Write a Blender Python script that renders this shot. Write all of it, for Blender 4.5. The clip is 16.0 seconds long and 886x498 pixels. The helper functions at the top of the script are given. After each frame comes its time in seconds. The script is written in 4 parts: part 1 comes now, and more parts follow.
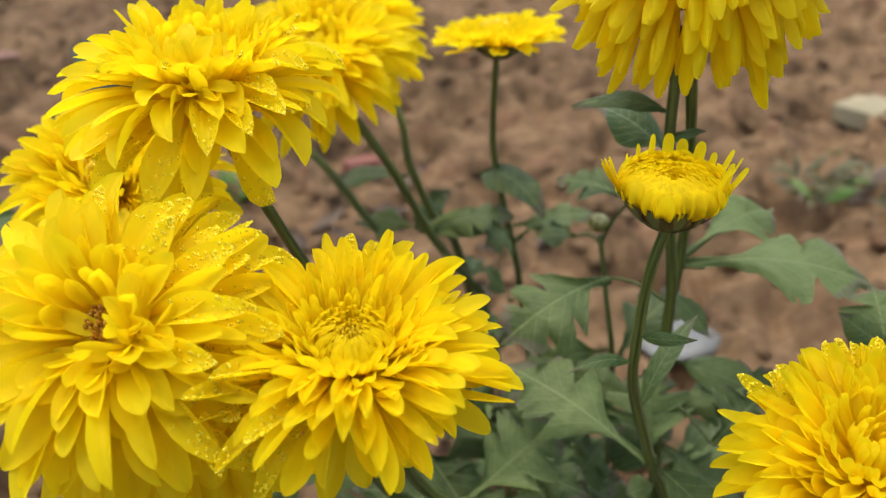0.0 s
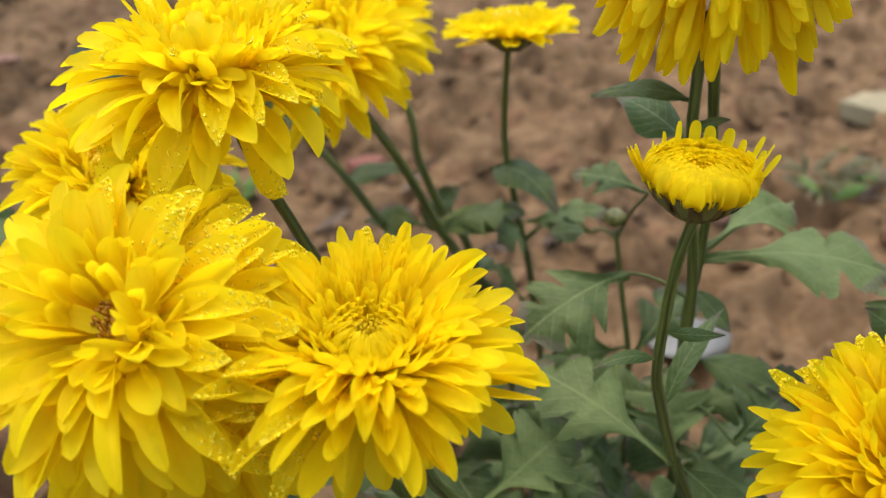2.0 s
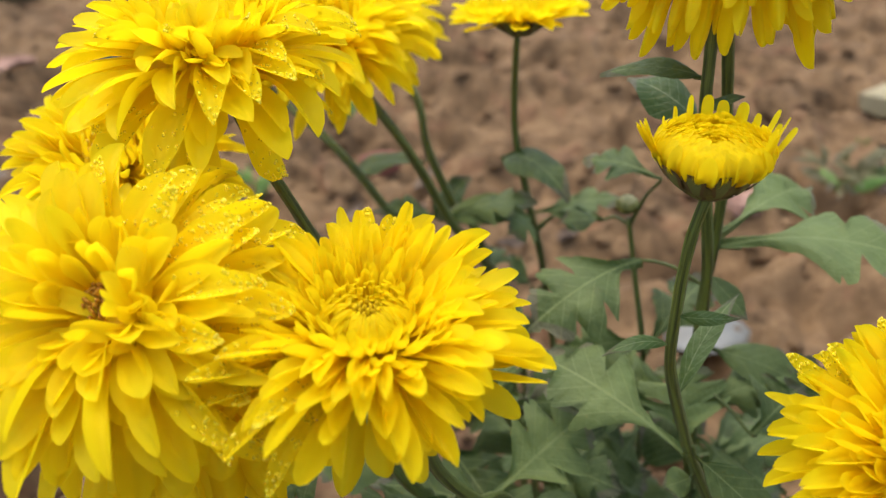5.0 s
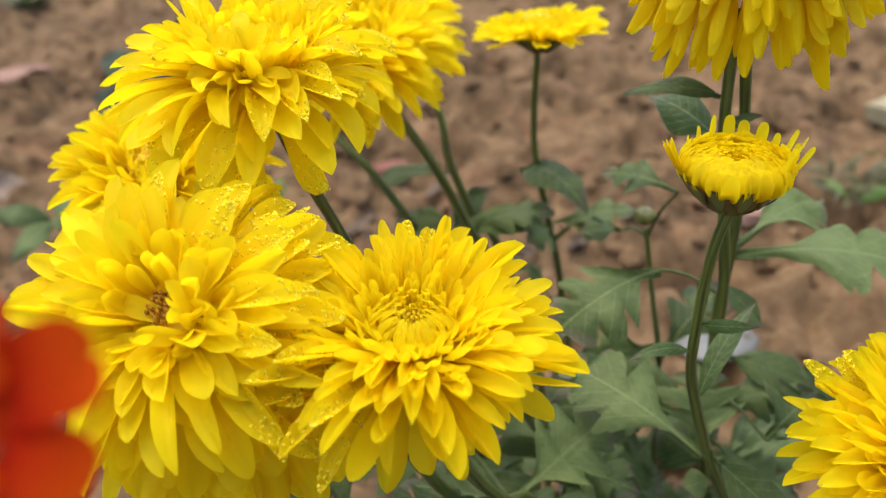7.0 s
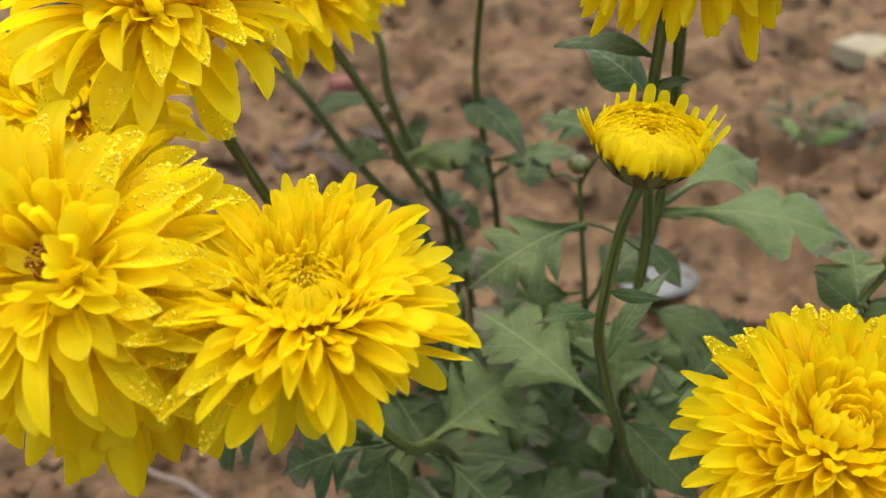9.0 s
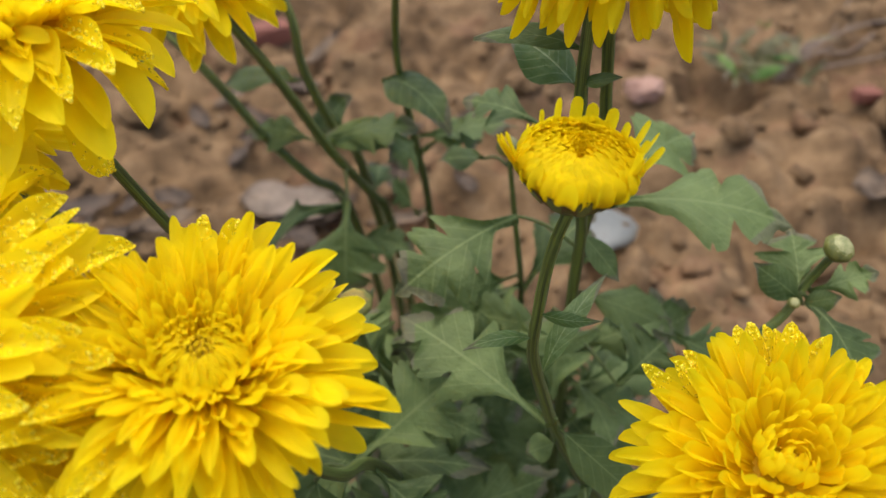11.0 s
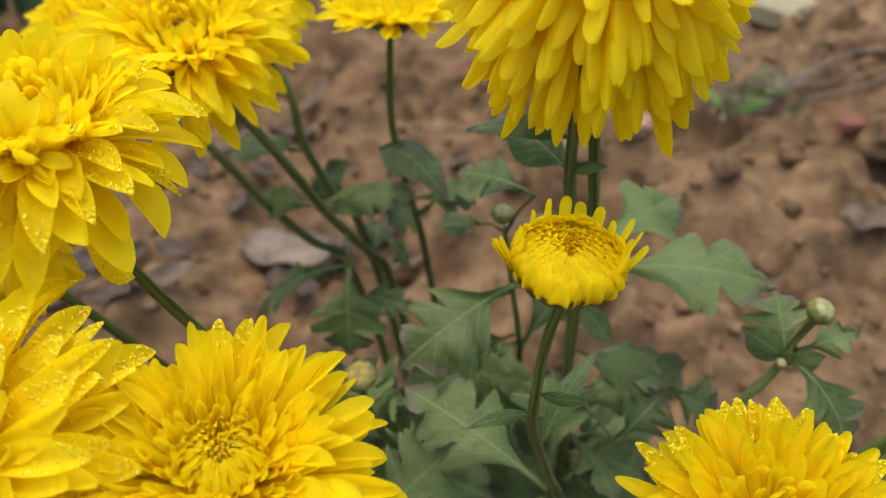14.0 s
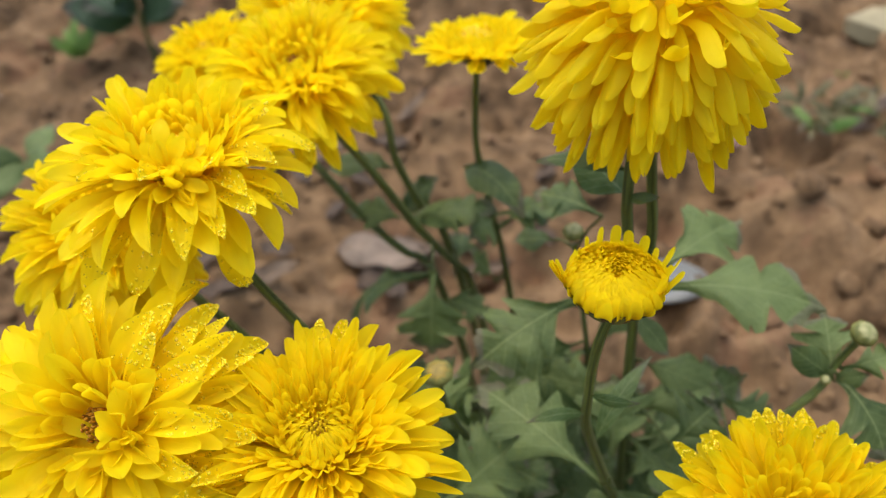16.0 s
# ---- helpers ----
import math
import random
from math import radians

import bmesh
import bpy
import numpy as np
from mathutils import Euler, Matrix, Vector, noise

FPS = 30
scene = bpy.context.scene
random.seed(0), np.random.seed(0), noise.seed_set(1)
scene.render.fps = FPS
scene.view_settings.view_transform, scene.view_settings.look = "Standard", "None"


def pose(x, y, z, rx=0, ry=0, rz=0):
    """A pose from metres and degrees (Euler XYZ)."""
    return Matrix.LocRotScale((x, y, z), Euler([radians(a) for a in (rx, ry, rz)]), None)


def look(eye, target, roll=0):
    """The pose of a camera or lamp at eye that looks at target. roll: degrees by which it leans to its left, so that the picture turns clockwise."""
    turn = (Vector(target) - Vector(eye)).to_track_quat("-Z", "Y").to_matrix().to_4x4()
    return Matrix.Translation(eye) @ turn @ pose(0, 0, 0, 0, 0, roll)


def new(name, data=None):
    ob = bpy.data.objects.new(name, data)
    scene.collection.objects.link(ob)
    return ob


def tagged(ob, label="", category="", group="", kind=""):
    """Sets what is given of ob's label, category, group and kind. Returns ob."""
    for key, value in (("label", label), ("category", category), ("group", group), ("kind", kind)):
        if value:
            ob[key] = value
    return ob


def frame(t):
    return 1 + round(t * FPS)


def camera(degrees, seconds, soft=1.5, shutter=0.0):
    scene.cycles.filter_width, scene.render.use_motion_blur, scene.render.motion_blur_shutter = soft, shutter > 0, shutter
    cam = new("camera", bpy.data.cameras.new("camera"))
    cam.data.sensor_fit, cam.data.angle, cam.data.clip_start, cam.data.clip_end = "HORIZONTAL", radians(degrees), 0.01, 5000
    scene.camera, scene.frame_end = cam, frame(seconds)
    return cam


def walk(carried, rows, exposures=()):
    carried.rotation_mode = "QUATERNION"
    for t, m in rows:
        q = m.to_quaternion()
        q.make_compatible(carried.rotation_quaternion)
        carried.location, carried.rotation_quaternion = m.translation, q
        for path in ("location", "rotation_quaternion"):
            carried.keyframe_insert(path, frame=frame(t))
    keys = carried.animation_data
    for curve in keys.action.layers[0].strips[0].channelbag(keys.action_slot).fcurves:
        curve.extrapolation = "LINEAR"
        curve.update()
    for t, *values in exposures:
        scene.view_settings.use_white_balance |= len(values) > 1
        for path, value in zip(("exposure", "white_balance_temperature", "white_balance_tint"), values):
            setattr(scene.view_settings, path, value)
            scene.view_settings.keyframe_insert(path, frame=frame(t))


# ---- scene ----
cam = camera(55.1, 16.0, 1.25)
PATH = [  # seconds, eye, target, roll
    (0, (0.047, 0.032, 0.656), (-0.18, 1.677, -0.458), -4.5),
    (0.5, (0.036, 0.032, 0.648), (-0.192, 1.682, -0.457), -4.8),
    (1, (0.031, 0.037, 0.649), (-0.194, 1.685, -0.461), -4.8),
    (1.5, (0.035, 0.036, 0.646), (-0.189, 1.685, -0.463), -4.9),
    (2, (0.039, 0.039, 0.647), (-0.19, 1.688, -0.462), -4.9),
    (2.5, (0.044, 0.04, 0.643), (-0.196, 1.687, -0.465), -5.1),
    (3, (0.049, 0.042, 0.647), (-0.193, 1.69, -0.459), -5.2),
    (3.5, (0.04, 0.04, 0.646), (-0.206, 1.691, -0.457), -5.4),
    (4, (0.033, 0.041, 0.632), (-0.213, 1.694, -0.466), -5.5),
    (4.2, (0.035, 0.044, 0.632), (-0.217, 1.691, -0.474), -5.6),
    (6.3, (0.045, 0.037, 0.642), (-0.233, 1.69, -0.45), -6.2),
    (6.5, (0.041, 0.034, 0.639), (-0.224, 1.69, -0.452), -6.0),
    (7, (0.033, 0.029, 0.647), (-0.243, 1.683, -0.442), -5.9),
    (7.5, (0.029, 0.024, 0.641), (-0.247, 1.68, -0.447), -6.2),
    (8, (0.029, 0.018, 0.65), (-0.265, 1.665, -0.446), -5.6),
    (8.5, (0.04, 0.021, 0.651), (-0.245, 1.635, -0.495), -3.9),
    (9, (0.054, 0.049, 0.657), (-0.14, 1.583, -0.612), -1.6),
    (9.2, (0.057, 0.055, 0.652), (-0.103, 1.551, -0.666), -0.9),
    (11.3, (0.062, 0.105, 0.667), (0.01, 1.531, -0.735), -1.0),
    (11.5, (0.066, 0.111, 0.664), (0.017, 1.539, -0.735), -0.9),
    (12, (0.086, 0.119, 0.667), (0.043, 1.569, -0.709), -1.6),
    (12.5, (0.09, 0.121, 0.668), (0.046, 1.584, -0.694), -2.0),
    (13, (0.099, 0.119, 0.663), (0.059, 1.589, -0.692), -2.2),
    (13.5, (0.084, 0.107, 0.68), (0.042, 1.578, -0.675), -2.4),
    (14, (0.06, 0.101, 0.697), (0.009, 1.561, -0.669), -2.6),
    (14.5, (0.047, 0.097, 0.714), (-0.059, 1.533, -0.675), -3.2),
    (15, (0.059, 0.089, 0.727), (-0.105, 1.52, -0.661), -4.4),
    (15.5, (0.068, 0.079, 0.741), (-0.156, 1.516, -0.632), -5.6),
    (16, (0.072, 0.067, 0.737), (-0.194, 1.519, -0.613), -6.4),
]
walk(cam, [(t, look(eye, target, roll)) for t, eye, target, roll in PATH],
     ((0.0, 0.70), (0.5, 0.72), (1.0, 0.78), (1.5, 0.72), (3.5, 0.75), (4.2, 0.82), (6.5, 0.81), (8.0, 0.83), (9.0, 0.78), (11.5, 0.70), (13.0, 0.76), (13.5, 0.73), (14.0, 0.57), (14.5, 0.54), (15.5, 0.61), (16.0, 0.64)))

# the depth of field of a small hand-held lens, focused on the nearest blooms
cam.data.dof.use_dof = True
cam.data.dof.focus_distance = 0.31
cam.data.dof.aperture_fstop = 8.5

# ---- daylight: a bright overcast sky ----
world = bpy.data.worlds.new("overcast_sky")
scene.world = world
world.use_nodes = True
wn = world.node_tree.nodes
sky = wn.new("ShaderNodeTexSky")
sky.sky_type = "NISHITA"
sky.sun_disc = False
sky.sun_elevation, sky.sun_rotation = radians(76), radians(320)
sky.air_density, sky.dust_density, sky.ozone_density = 1.0, 4.0, 0.6
wn["Background"].inputs["Strength"].default_value = 0.15
world.node_tree.links.new(sky.outputs["Color"], wn["Background"].inputs["Color"])
sun = new("sun", bpy.data.lights.new("sun", "SUN"))
sun.data.energy, sun.data.angle, sun.data.color = 1.5, radians(95), (1.0, 0.94, 0.82)
sun.matrix_world = look((-0.35, 0.42, 2.2), (0, 0, 0))


# ---- materials ----
def shader(name):
    m = bpy.data.materials.new(name)
    m.use_nodes = True
    return m, m.node_tree.nodes, m.node_tree.links, m.node_tree.nodes["Principled BSDF"]


def ramp(n, l, fac, stops):
    r = n.new("ShaderNodeValToRGB")
    e = r.color_ramp.elements
    e[0].position, e[0].color = stops[0][0], (*stops[0][1], 1)
    e[1].position, e[1].color = stops[-1][0], (*stops[-1][1], 1)
    for p, c in stops[1:-1]:
        e.new(p).color = (*c, 1)
    l.new(fac, r.inputs["Fac"])
    return r.outputs["Color"]


def noise_tex(n, l, scale, detail=3.0, rough=0.55, stretch=None, coord="Object"):
    tc = n.new("ShaderNodeTexCoord")
    t = n.new("ShaderNodeTexNoise")
    t.inputs["Scale"].default_value, t.inputs["Detail"].default_value, t.inputs["Roughness"].default_value = scale, detail, rough
    if stretch:
        mp = n.new("ShaderNodeMapping")
        mp.inputs["Scale"].default_value = stretch
        l.new(tc.outputs[coord], mp.inputs["Vector"])
        l.new(mp.outputs["Vector"], t.inputs["Vector"])
    else:
        l.new(tc.outputs[coord], t.inputs["Vector"])
    return t.outputs["Fac"]


def math_node(n, l, op, a, b=None):
    k = n.new("ShaderNodeMath")
    k.operation = op
    for i, v in enumerate((a, b)):
        if v is None:
            continue
        if isinstance(v, (int, float)):
            k.inputs[i].default_value = v
        else:
            l.new(v, k.inputs[i])
    return k.outputs[0]


def mix(n, l, fac, a, b, blend="MIX"):
    k = n.new("ShaderNodeMix")
    k.data_type, k.blend_type = "RGBA", blend
    for i, v in ((0, fac), (6, a), (7, b)):
        if isinstance(v, tuple):
            k.inputs[i].default_value = (*v, 1)
        elif isinstance(v, (int, float)):
            k.inputs[i].default_value = v
        else:
            l.new(v, k.inputs[i])
    return k.outputs[2]


def bump(n, l, b, height, strength, distance):
    k = n.new("ShaderNodeBump")
    k.inputs["Strength"].default_value, k.inputs["Distance"].default_value = strength, distance
    l.new(height, k.inputs["Height"])
    l.new(k.outputs["Normal"], b.inputs["Normal"])
    return k


def petal_material(name, root, blade, edge, through_light, share, rough, gloss=0.18):
    """A soft petal: lengthwise veins, a deeper root, light that shines through."""
    m, n, l, b = shader(name)
    uv = n.new("ShaderNodeTexCoord")
    sep = n.new("ShaderNodeSeparateXYZ")
    l.new(uv.outputs["UV"], sep.inputs[0])
    col = ramp(n, l, sep.outputs["X"], [(0.0, root), (0.45, blade), (1.0, edge)])
    info = n.new("ShaderNodeObjectInfo")
    hsv = n.new("ShaderNodeHueSaturation")
    hsv.inputs["Hue"].default_value = 0.5
    l.new(math_node(n, l, "ADD", math_node(n, l, "MULTIPLY", info.outputs["Random"], 0.22), 0.88), hsv.inputs["Value"])
    l.new(col, hsv.inputs["Color"])
    streak = noise_tex(n, l, 5.0, 3.0, 0.6, (1.2, 9.0, 1.0), "UV")
    blotch = noise_tex(n, l, 2.2, 2.0, 0.5)
    c = mix(n, l, math_node(n, l, "MULTIPLY", streak, 0.11), hsv.outputs["Color"], root)
    c = mix(n, l, math_node(n, l, "MULTIPLY", blotch, 0.10), c, edge)
    l.new(c, b.inputs["Base Color"])
    b.inputs["Roughness"].default_value = rough
    b.inputs["Specular IOR Level"].default_value = gloss
    tr = n.new("ShaderNodeBsdfTranslucent")
    l.new(mix(n, l, 0.5, c, through_light), tr.inputs["Color"])
    mx = n.new("ShaderNodeMixShader")
    mx.inputs[0].default_value = share
    out = n["Material Output"]
    l.new(b.outputs[0], mx.inputs[1])
    l.new(tr.outputs[0], mx.inputs[2])
    l.new(mx.outputs[0], out.inputs["Surface"])
    crinkle = noise_tex(n, l, 4.5, 3.0, 0.55)
    bump(n, l, b, math_node(n, l, "ADD", math_node(n, l, "MULTIPLY", streak, 0.5), crinkle), 0.6, 0.0010)
    return m


M_PETAL = petal_material("yellow_petal", (0.96, 0.66, 0.004), (0.98, 0.82, 0.008), (0.98, 0.85, 0.012), (1.0, 0.81, 0.008), 0.56, 0.42, 0.18)
M_RED = petal_material("red_petal", (0.55, 0.080, 0.003), (0.42, 0.008, 0.004), (0.62, 0.080, 0.004), (0.60, 0.02, 0.004), 0.35, 0.7, 0.04)


def leaf_material(name, dark, light, vein):
    m, n, l, b = shader(name)
    uv = n.new("ShaderNodeTexCoord")
    sep = n.new("ShaderNodeSeparateXYZ")
    l.new(uv.outputs["UV"], sep.inputs[0])
    side = math_node(n, l, "ABSOLUTE", math_node(n, l, "SUBTRACT", sep.outputs["Y"], 0.5))
    info = n.new("ShaderNodeObjectInfo")
    patch = noise_tex(n, l, 38.0, 4.0, 0.65)
    base = ramp(n, l, math_node(n, l, "ADD", math_node(n, l, "MULTIPLY", patch, 0.62), math_node(n, l, "MULTIPLY", info.outputs["Random"], 0.30)),
                [(0.24, dark), (0.68, light)])
    rib = math_node(n, l, "LESS_THAN", side, 0.012)
    ph = math_node(n, l, "SUBTRACT", math_node(n, l, "MULTIPLY", sep.outputs["X"], 8.0), math_node(n, l, "MULTIPLY", side, 5.0))
    cross = math_node(n, l, "LESS_THAN", math_node(n, l, "ABSOLUTE", math_node(n, l, "SUBTRACT", math_node(n, l, "FRACT", ph), 0.5)), 0.05)
    v = math_node(n, l, "MULTIPLY", math_node(n, l, "MAXIMUM", rib, math_node(n, l, "MULTIPLY", cross, 0.5)), 0.55)
    c = mix(n, l, v, base, vein)
    tip = math_node(n, l, "MULTIPLY", math_node(n, l, "MULTIPLY", math_node(n, l, "GREATER_THAN", math_node(n, l, "ADD", sep.outputs["X"], math_node(n, l, "MULTIPLY", side, 0.6)), 0.90), noise_tex(n, l, 45.0, 2.0, 0.5)), 0.75)
    c = mix(n, l, tip, c, (0.150, 0.098, 0.105))
    rust = math_node(n, l, "MULTIPLY", math_node(n, l, "GREATER_THAN", noise_tex(n, l, 30.0, 2.0, 0.5), 0.80), 0.35)
    c = mix(n, l, rust, c, (0.17, 0.11, 0.085))
    l.new(c, b.inputs["Base Color"])
    b.inputs["Roughness"].default_value = 0.52
    b.inputs["Specular IOR Level"].default_value = 0.26
    tr = n.new("ShaderNodeBsdfTranslucent")
    tr.inputs["Color"].default_value = (0.13, 0.28, 0.05, 1)
    mx = n.new("ShaderNodeMixShader")
    mx.inputs[0].default_value = 0.11
    l.new(b.outputs[0], mx.inputs[1])
    l.new(tr.outputs[0], mx.inputs[2])
    l.new(mx.outputs[0], n["Material Output"].inputs["Surface"])
    h = math_node(n, l, "SUBTRACT", noise_tex(n, l, 260.0, 3.0, 0.6), math_node(n, l, "MULTIPLY", v, 0.9))
    bump(n, l, b, h, 0.8, 0.0014)
    return m


M_LEAF = leaf_material("grey_green_leaf", (0.014, 0.034, 0.007), (0.148, 0.204, 0.068), (0.22, 0.28, 0.11))
M_DRYWEED = leaf_material("half_dry_weed_leaf", (0.034, 0.036, 0.013), (0.170, 0.155, 0.075), (0.21, 0.19, 0.11))
M_SHRUB = leaf_material("dark_shrub_leaf", (0.010, 0.028, 0.014), (0.040, 0.078, 0.042), (0.06, 0.10, 0.06))
M_YOUNG = leaf_material("young_stem_leaf", (0.045, 0.088, 0.022), (0.135, 0.190, 0.070), (0.30, 0.36, 0.20))
M_WEED = leaf_material("bright_weed_leaf", (0.06, 0.13, 0.025), (0.14, 0.25, 0.05), (0.2, 0.3, 0.09))


def plain_material(name, a, c, scale, rough, depth, stretch=None, detail=4.0, lo=0.35, hi=0.65, strength=0.6, coord="Object"):
    m, n, l, b = shader(name)
    f = noise_tex(n, l, scale, detail, 0.6, stretch, coord)
    g = noise_tex(n, l, scale * 7, 2.0, 0.5, stretch, coord)
    col = ramp(n, l, math_node(n, l, "ADD", math_node(n, l, "MULTIPLY", f, 0.75), math_node(n, l, "MULTIPLY", g, 0.25)), [(lo, a), (hi, c)])
    l.new(col, b.inputs["Base Color"])
    b.inputs["Roughness"].default_value = rough
    bump(n, l, b, math_node(n, l, "ADD", f, math_node(n, l, "MULTIPLY", g, 0.5)), strength, depth)
    return m


M_STEM = plain_material("ribbed_green_stem", (0.020, 0.036, 0.007), (0.150, 0.205, 0.038), 1.0, 0.5, 0.0010, (7, 0.6, 1), 3.0, 0.40, 0.62, 0.6, "UV")
M_STEM.node_tree.nodes["Principled BSDF"].inputs["Sheen Weight"].default_value = 0.06
M_STEM.node_tree.nodes["Principled BSDF"].inputs["Sheen Roughness"].default_value = 0.35
M_EYE = plain_material("golden_brown_eye", (0.24, 0.13, 0.002), (0.52, 0.30, 0.003), 500, 0.75, 0.0006)
M_FLORET = plain_material("deep_gold_floret", (0.38, 0.23, 0.003), (0.84, 0.60, 0.005), 900, 0.6, 0.0006)
M_FLORET.node_tree.nodes["Principled BSDF"].inputs["Specular IOR Level"].default_value = 0.1
M_RUST = plain_material("rusty_orange_eye", (0.22, 0.085, 0.004), (0.60, 0.30, 0.008), 500, 0.7, 0.0006)
M_GREENISH = plain_material("greenish_yellow_eye", (0.13, 0.16, 0.010), (0.45, 0.40, 0.02), 500, 0.5, 0.0006)
M_CALYX = plain_material("brown_green_bract", (0.060, 0.040, 0.012), (0.125, 0.140, 0.034), 160, 0.6, 0.0006)
M_DISC = plain_material("golden_disc", (0.62, 0.40, 0.004), (0.92, 0.70, 0.007), 500, 0.5, 0.0006)
M_BUD = plain_material("yellow_green_bud", (0.068, 0.088, 0.018), (0.23, 0.235, 0.055), 180, 0.55, 0.0006)
M_TIP = plain_material("pale_floret_tip", (0.20, 0.22, 0.075), (0.42, 0.40, 0.20), 300, 0.55, 0.0005)
M_GOLDTIP = plain_material("yellow_floret_tip", (0.17, 0.13, 0.025), (0.44, 0.32, 0.05), 300, 0.55, 0.0005)
M_STONE = plain_material("pale_stone", (0.23, 0.200, 0.115), (0.34, 0.295, 0.175), 30, 0.75, 0.002)
M_BRICK = plain_material("broken_brick", (0.15, 0.050, 0.034), (0.23, 0.088, 0.060), 50, 0.85, 0.002)
M_PINK = plain_material("pink_stone", (0.27, 0.15, 0.11), (0.38, 0.235, 0.18), 40, 0.8, 0.002)
M_DRY = plain_material("dry_leaf", (0.060, 0.040, 0.025), (0.16, 0.108, 0.066), 40, 0.75, 0.001)
M_PALE = plain_material("pale_dry_leaf", (0.110, 0.082, 0.060), (0.25, 0.190, 0.142), 25, 0.7, 0.001)
M_WHITE = plain_material("white_plastic", (0.120, 0.126, 0.118), (0.175, 0.182, 0.170), 15, 0.5, 0.0008)
M_TWIG = plain_material("dry_twig", (0.12, 0.085, 0.062), (0.26, 0.20, 0.16), 60, 0.8, 0.001, (4, 4, 1))


def soil_material():
    m, n, l, b = shader("brown_garden_soil")
    big = noise_tex(n, l, 3.5, 4.0, 0.55)
    mid = noise_tex(n, l, 28.0, 5.0, 0.62)
    fine = noise_tex(n, l, 230.0, 3.0, 0.6)
    f = math_node(n, l, "ADD", math_node(n, l, "MULTIPLY", big, 0.35), math_node(n, l, "ADD", math_node(n, l, "MULTIPLY", mid, 0.45), math_node(n, l, "MULTIPLY", fine, 0.2)))
    col = ramp(n, l, f, [(0.37, (0.038, 0.023, 0.011)), (0.50, (0.145, 0.090, 0.046)), (0.64, (0.252, 0.163, 0.087))])
    pale = math_node(n, l, "MULTIPLY", math_node(n, l, "GREATER_THAN", noise_tex(n, l, 60.0, 2.0, 0.5), 0.66), 0.30)
    col = mix(n, l, pale, col, (0.235, 0.160, 0.090))
    red = math_node(n, l, "MULTIPLY", math_node(n, l, "GREATER_THAN", noise_tex(n, l, 11.0, 3.0, 0.5), 0.60), 0.25)
    col = mix(n, l, red, col, (0.20, 0.095, 0.056))
    l.new(col, b.inputs["Base Color"])
    b.inputs["Roughness"].default_value = 0.92
    b.inputs["Specular IOR Level"].default_value = 0.2
    bump(n, l, b, math_node(n, l, "ADD", mid, math_node(n, l, "MULTIPLY", fine, 0.3)), 0.42, 0.006)
    return m


M_SOIL = soil_material()


# ---- mesh helpers ----
def raw_mesh(name, verts, faces, material, uvs=None, smooth=True):
    me = bpy.data.meshes.new(name)
    me.from_pydata([tuple(v) for v in verts], [], faces)
    me.materials.append(material)
    if uvs is not None:
        layer = me.uv_layers.new(name="UVMap")
        idx = np.empty(len(me.loops), dtype=np.int32)
        me.loops.foreach_get("vertex_index", idx)
        layer.data.foreach_set("uv", np.asarray(uvs, dtype=np.float32)[idx].ravel())
    if smooth:
        me.polygons.foreach_set("use_smooth", np.ones(len(me.polygons), dtype=bool))
    me.update()
    return me


def part(name, me, parent, m=None, label=""):
    ob = new(name, me)
    ob.parent = parent
    ob.matrix_basis = m if m is not None else Matrix()
    return tagged(ob, label)


def thing(name, base, label, category, group="", kind=""):
    ob = new(name)
    ob.location = base
    return tagged(ob, label, category, group, kind)


def grid_faces(rows, cols):
    return [(i * cols + j, i * cols + j + 1, (i + 1) * cols + j + 1, (i + 1) * cols + j) for i in range(rows - 1) for j in range(cols - 1)]


def upright(axis):
    return Vector((0, 0, 1)).rotation_difference(Vector(axis).normalized()).to_matrix().to_4x4()


# ---- petals: a blade of unit length along x, arched, channelled, with a rounded point ----
PROFILE = ((0.0, 0.36), (0.25, 0.58), (0.50, 0.84), (0.70, 1.0), (0.84, 0.90), (0.94, 0.58), (1.0, 0.10))


FINGER = ((0.0, 0.55), (0.25, 0.78), (0.50, 0.96), (0.70, 1.0), (0.85, 0.80), (0.95, 0.48), (1.0, 0.14))
BLUNT = ((0.0, 0.46), (0.25, 0.70), (0.50, 0.92), (0.73, 1.0), (0.88, 0.95), (0.965, 0.68), (1.0, 0.24))


STEPS = (0.0, 0.2, 0.4, 0.58, 0.73, 0.84, 0.91, 0.96, 0.988, 1.0)


def taper(profile, s):
    """The width of a blade at s: a smooth line through the profile's points, with a rounded tip."""
    xs, ws = [p[0] for p in profile], [p[1] for p in profile]
    k = max(i for i in range(len(xs) - 1) if xs[i] <= s)
    u = (s - xs[k]) / (xs[k + 1] - xs[k])
    if k < len(xs) - 2:
        a, b, c, d = ws[max(k - 1, 0)], ws[k], ws[k + 1], ws[k + 2]
        return 0.5 * (2 * b + (c - a) * u + (2 * a - 5 * b + 4 * c - d) * u * u + (3 * b - a - 3 * c + d) * u ** 3)
    return ws[k + 1] + (ws[k] - ws[k + 1]) * (1 - u ** 1.7)


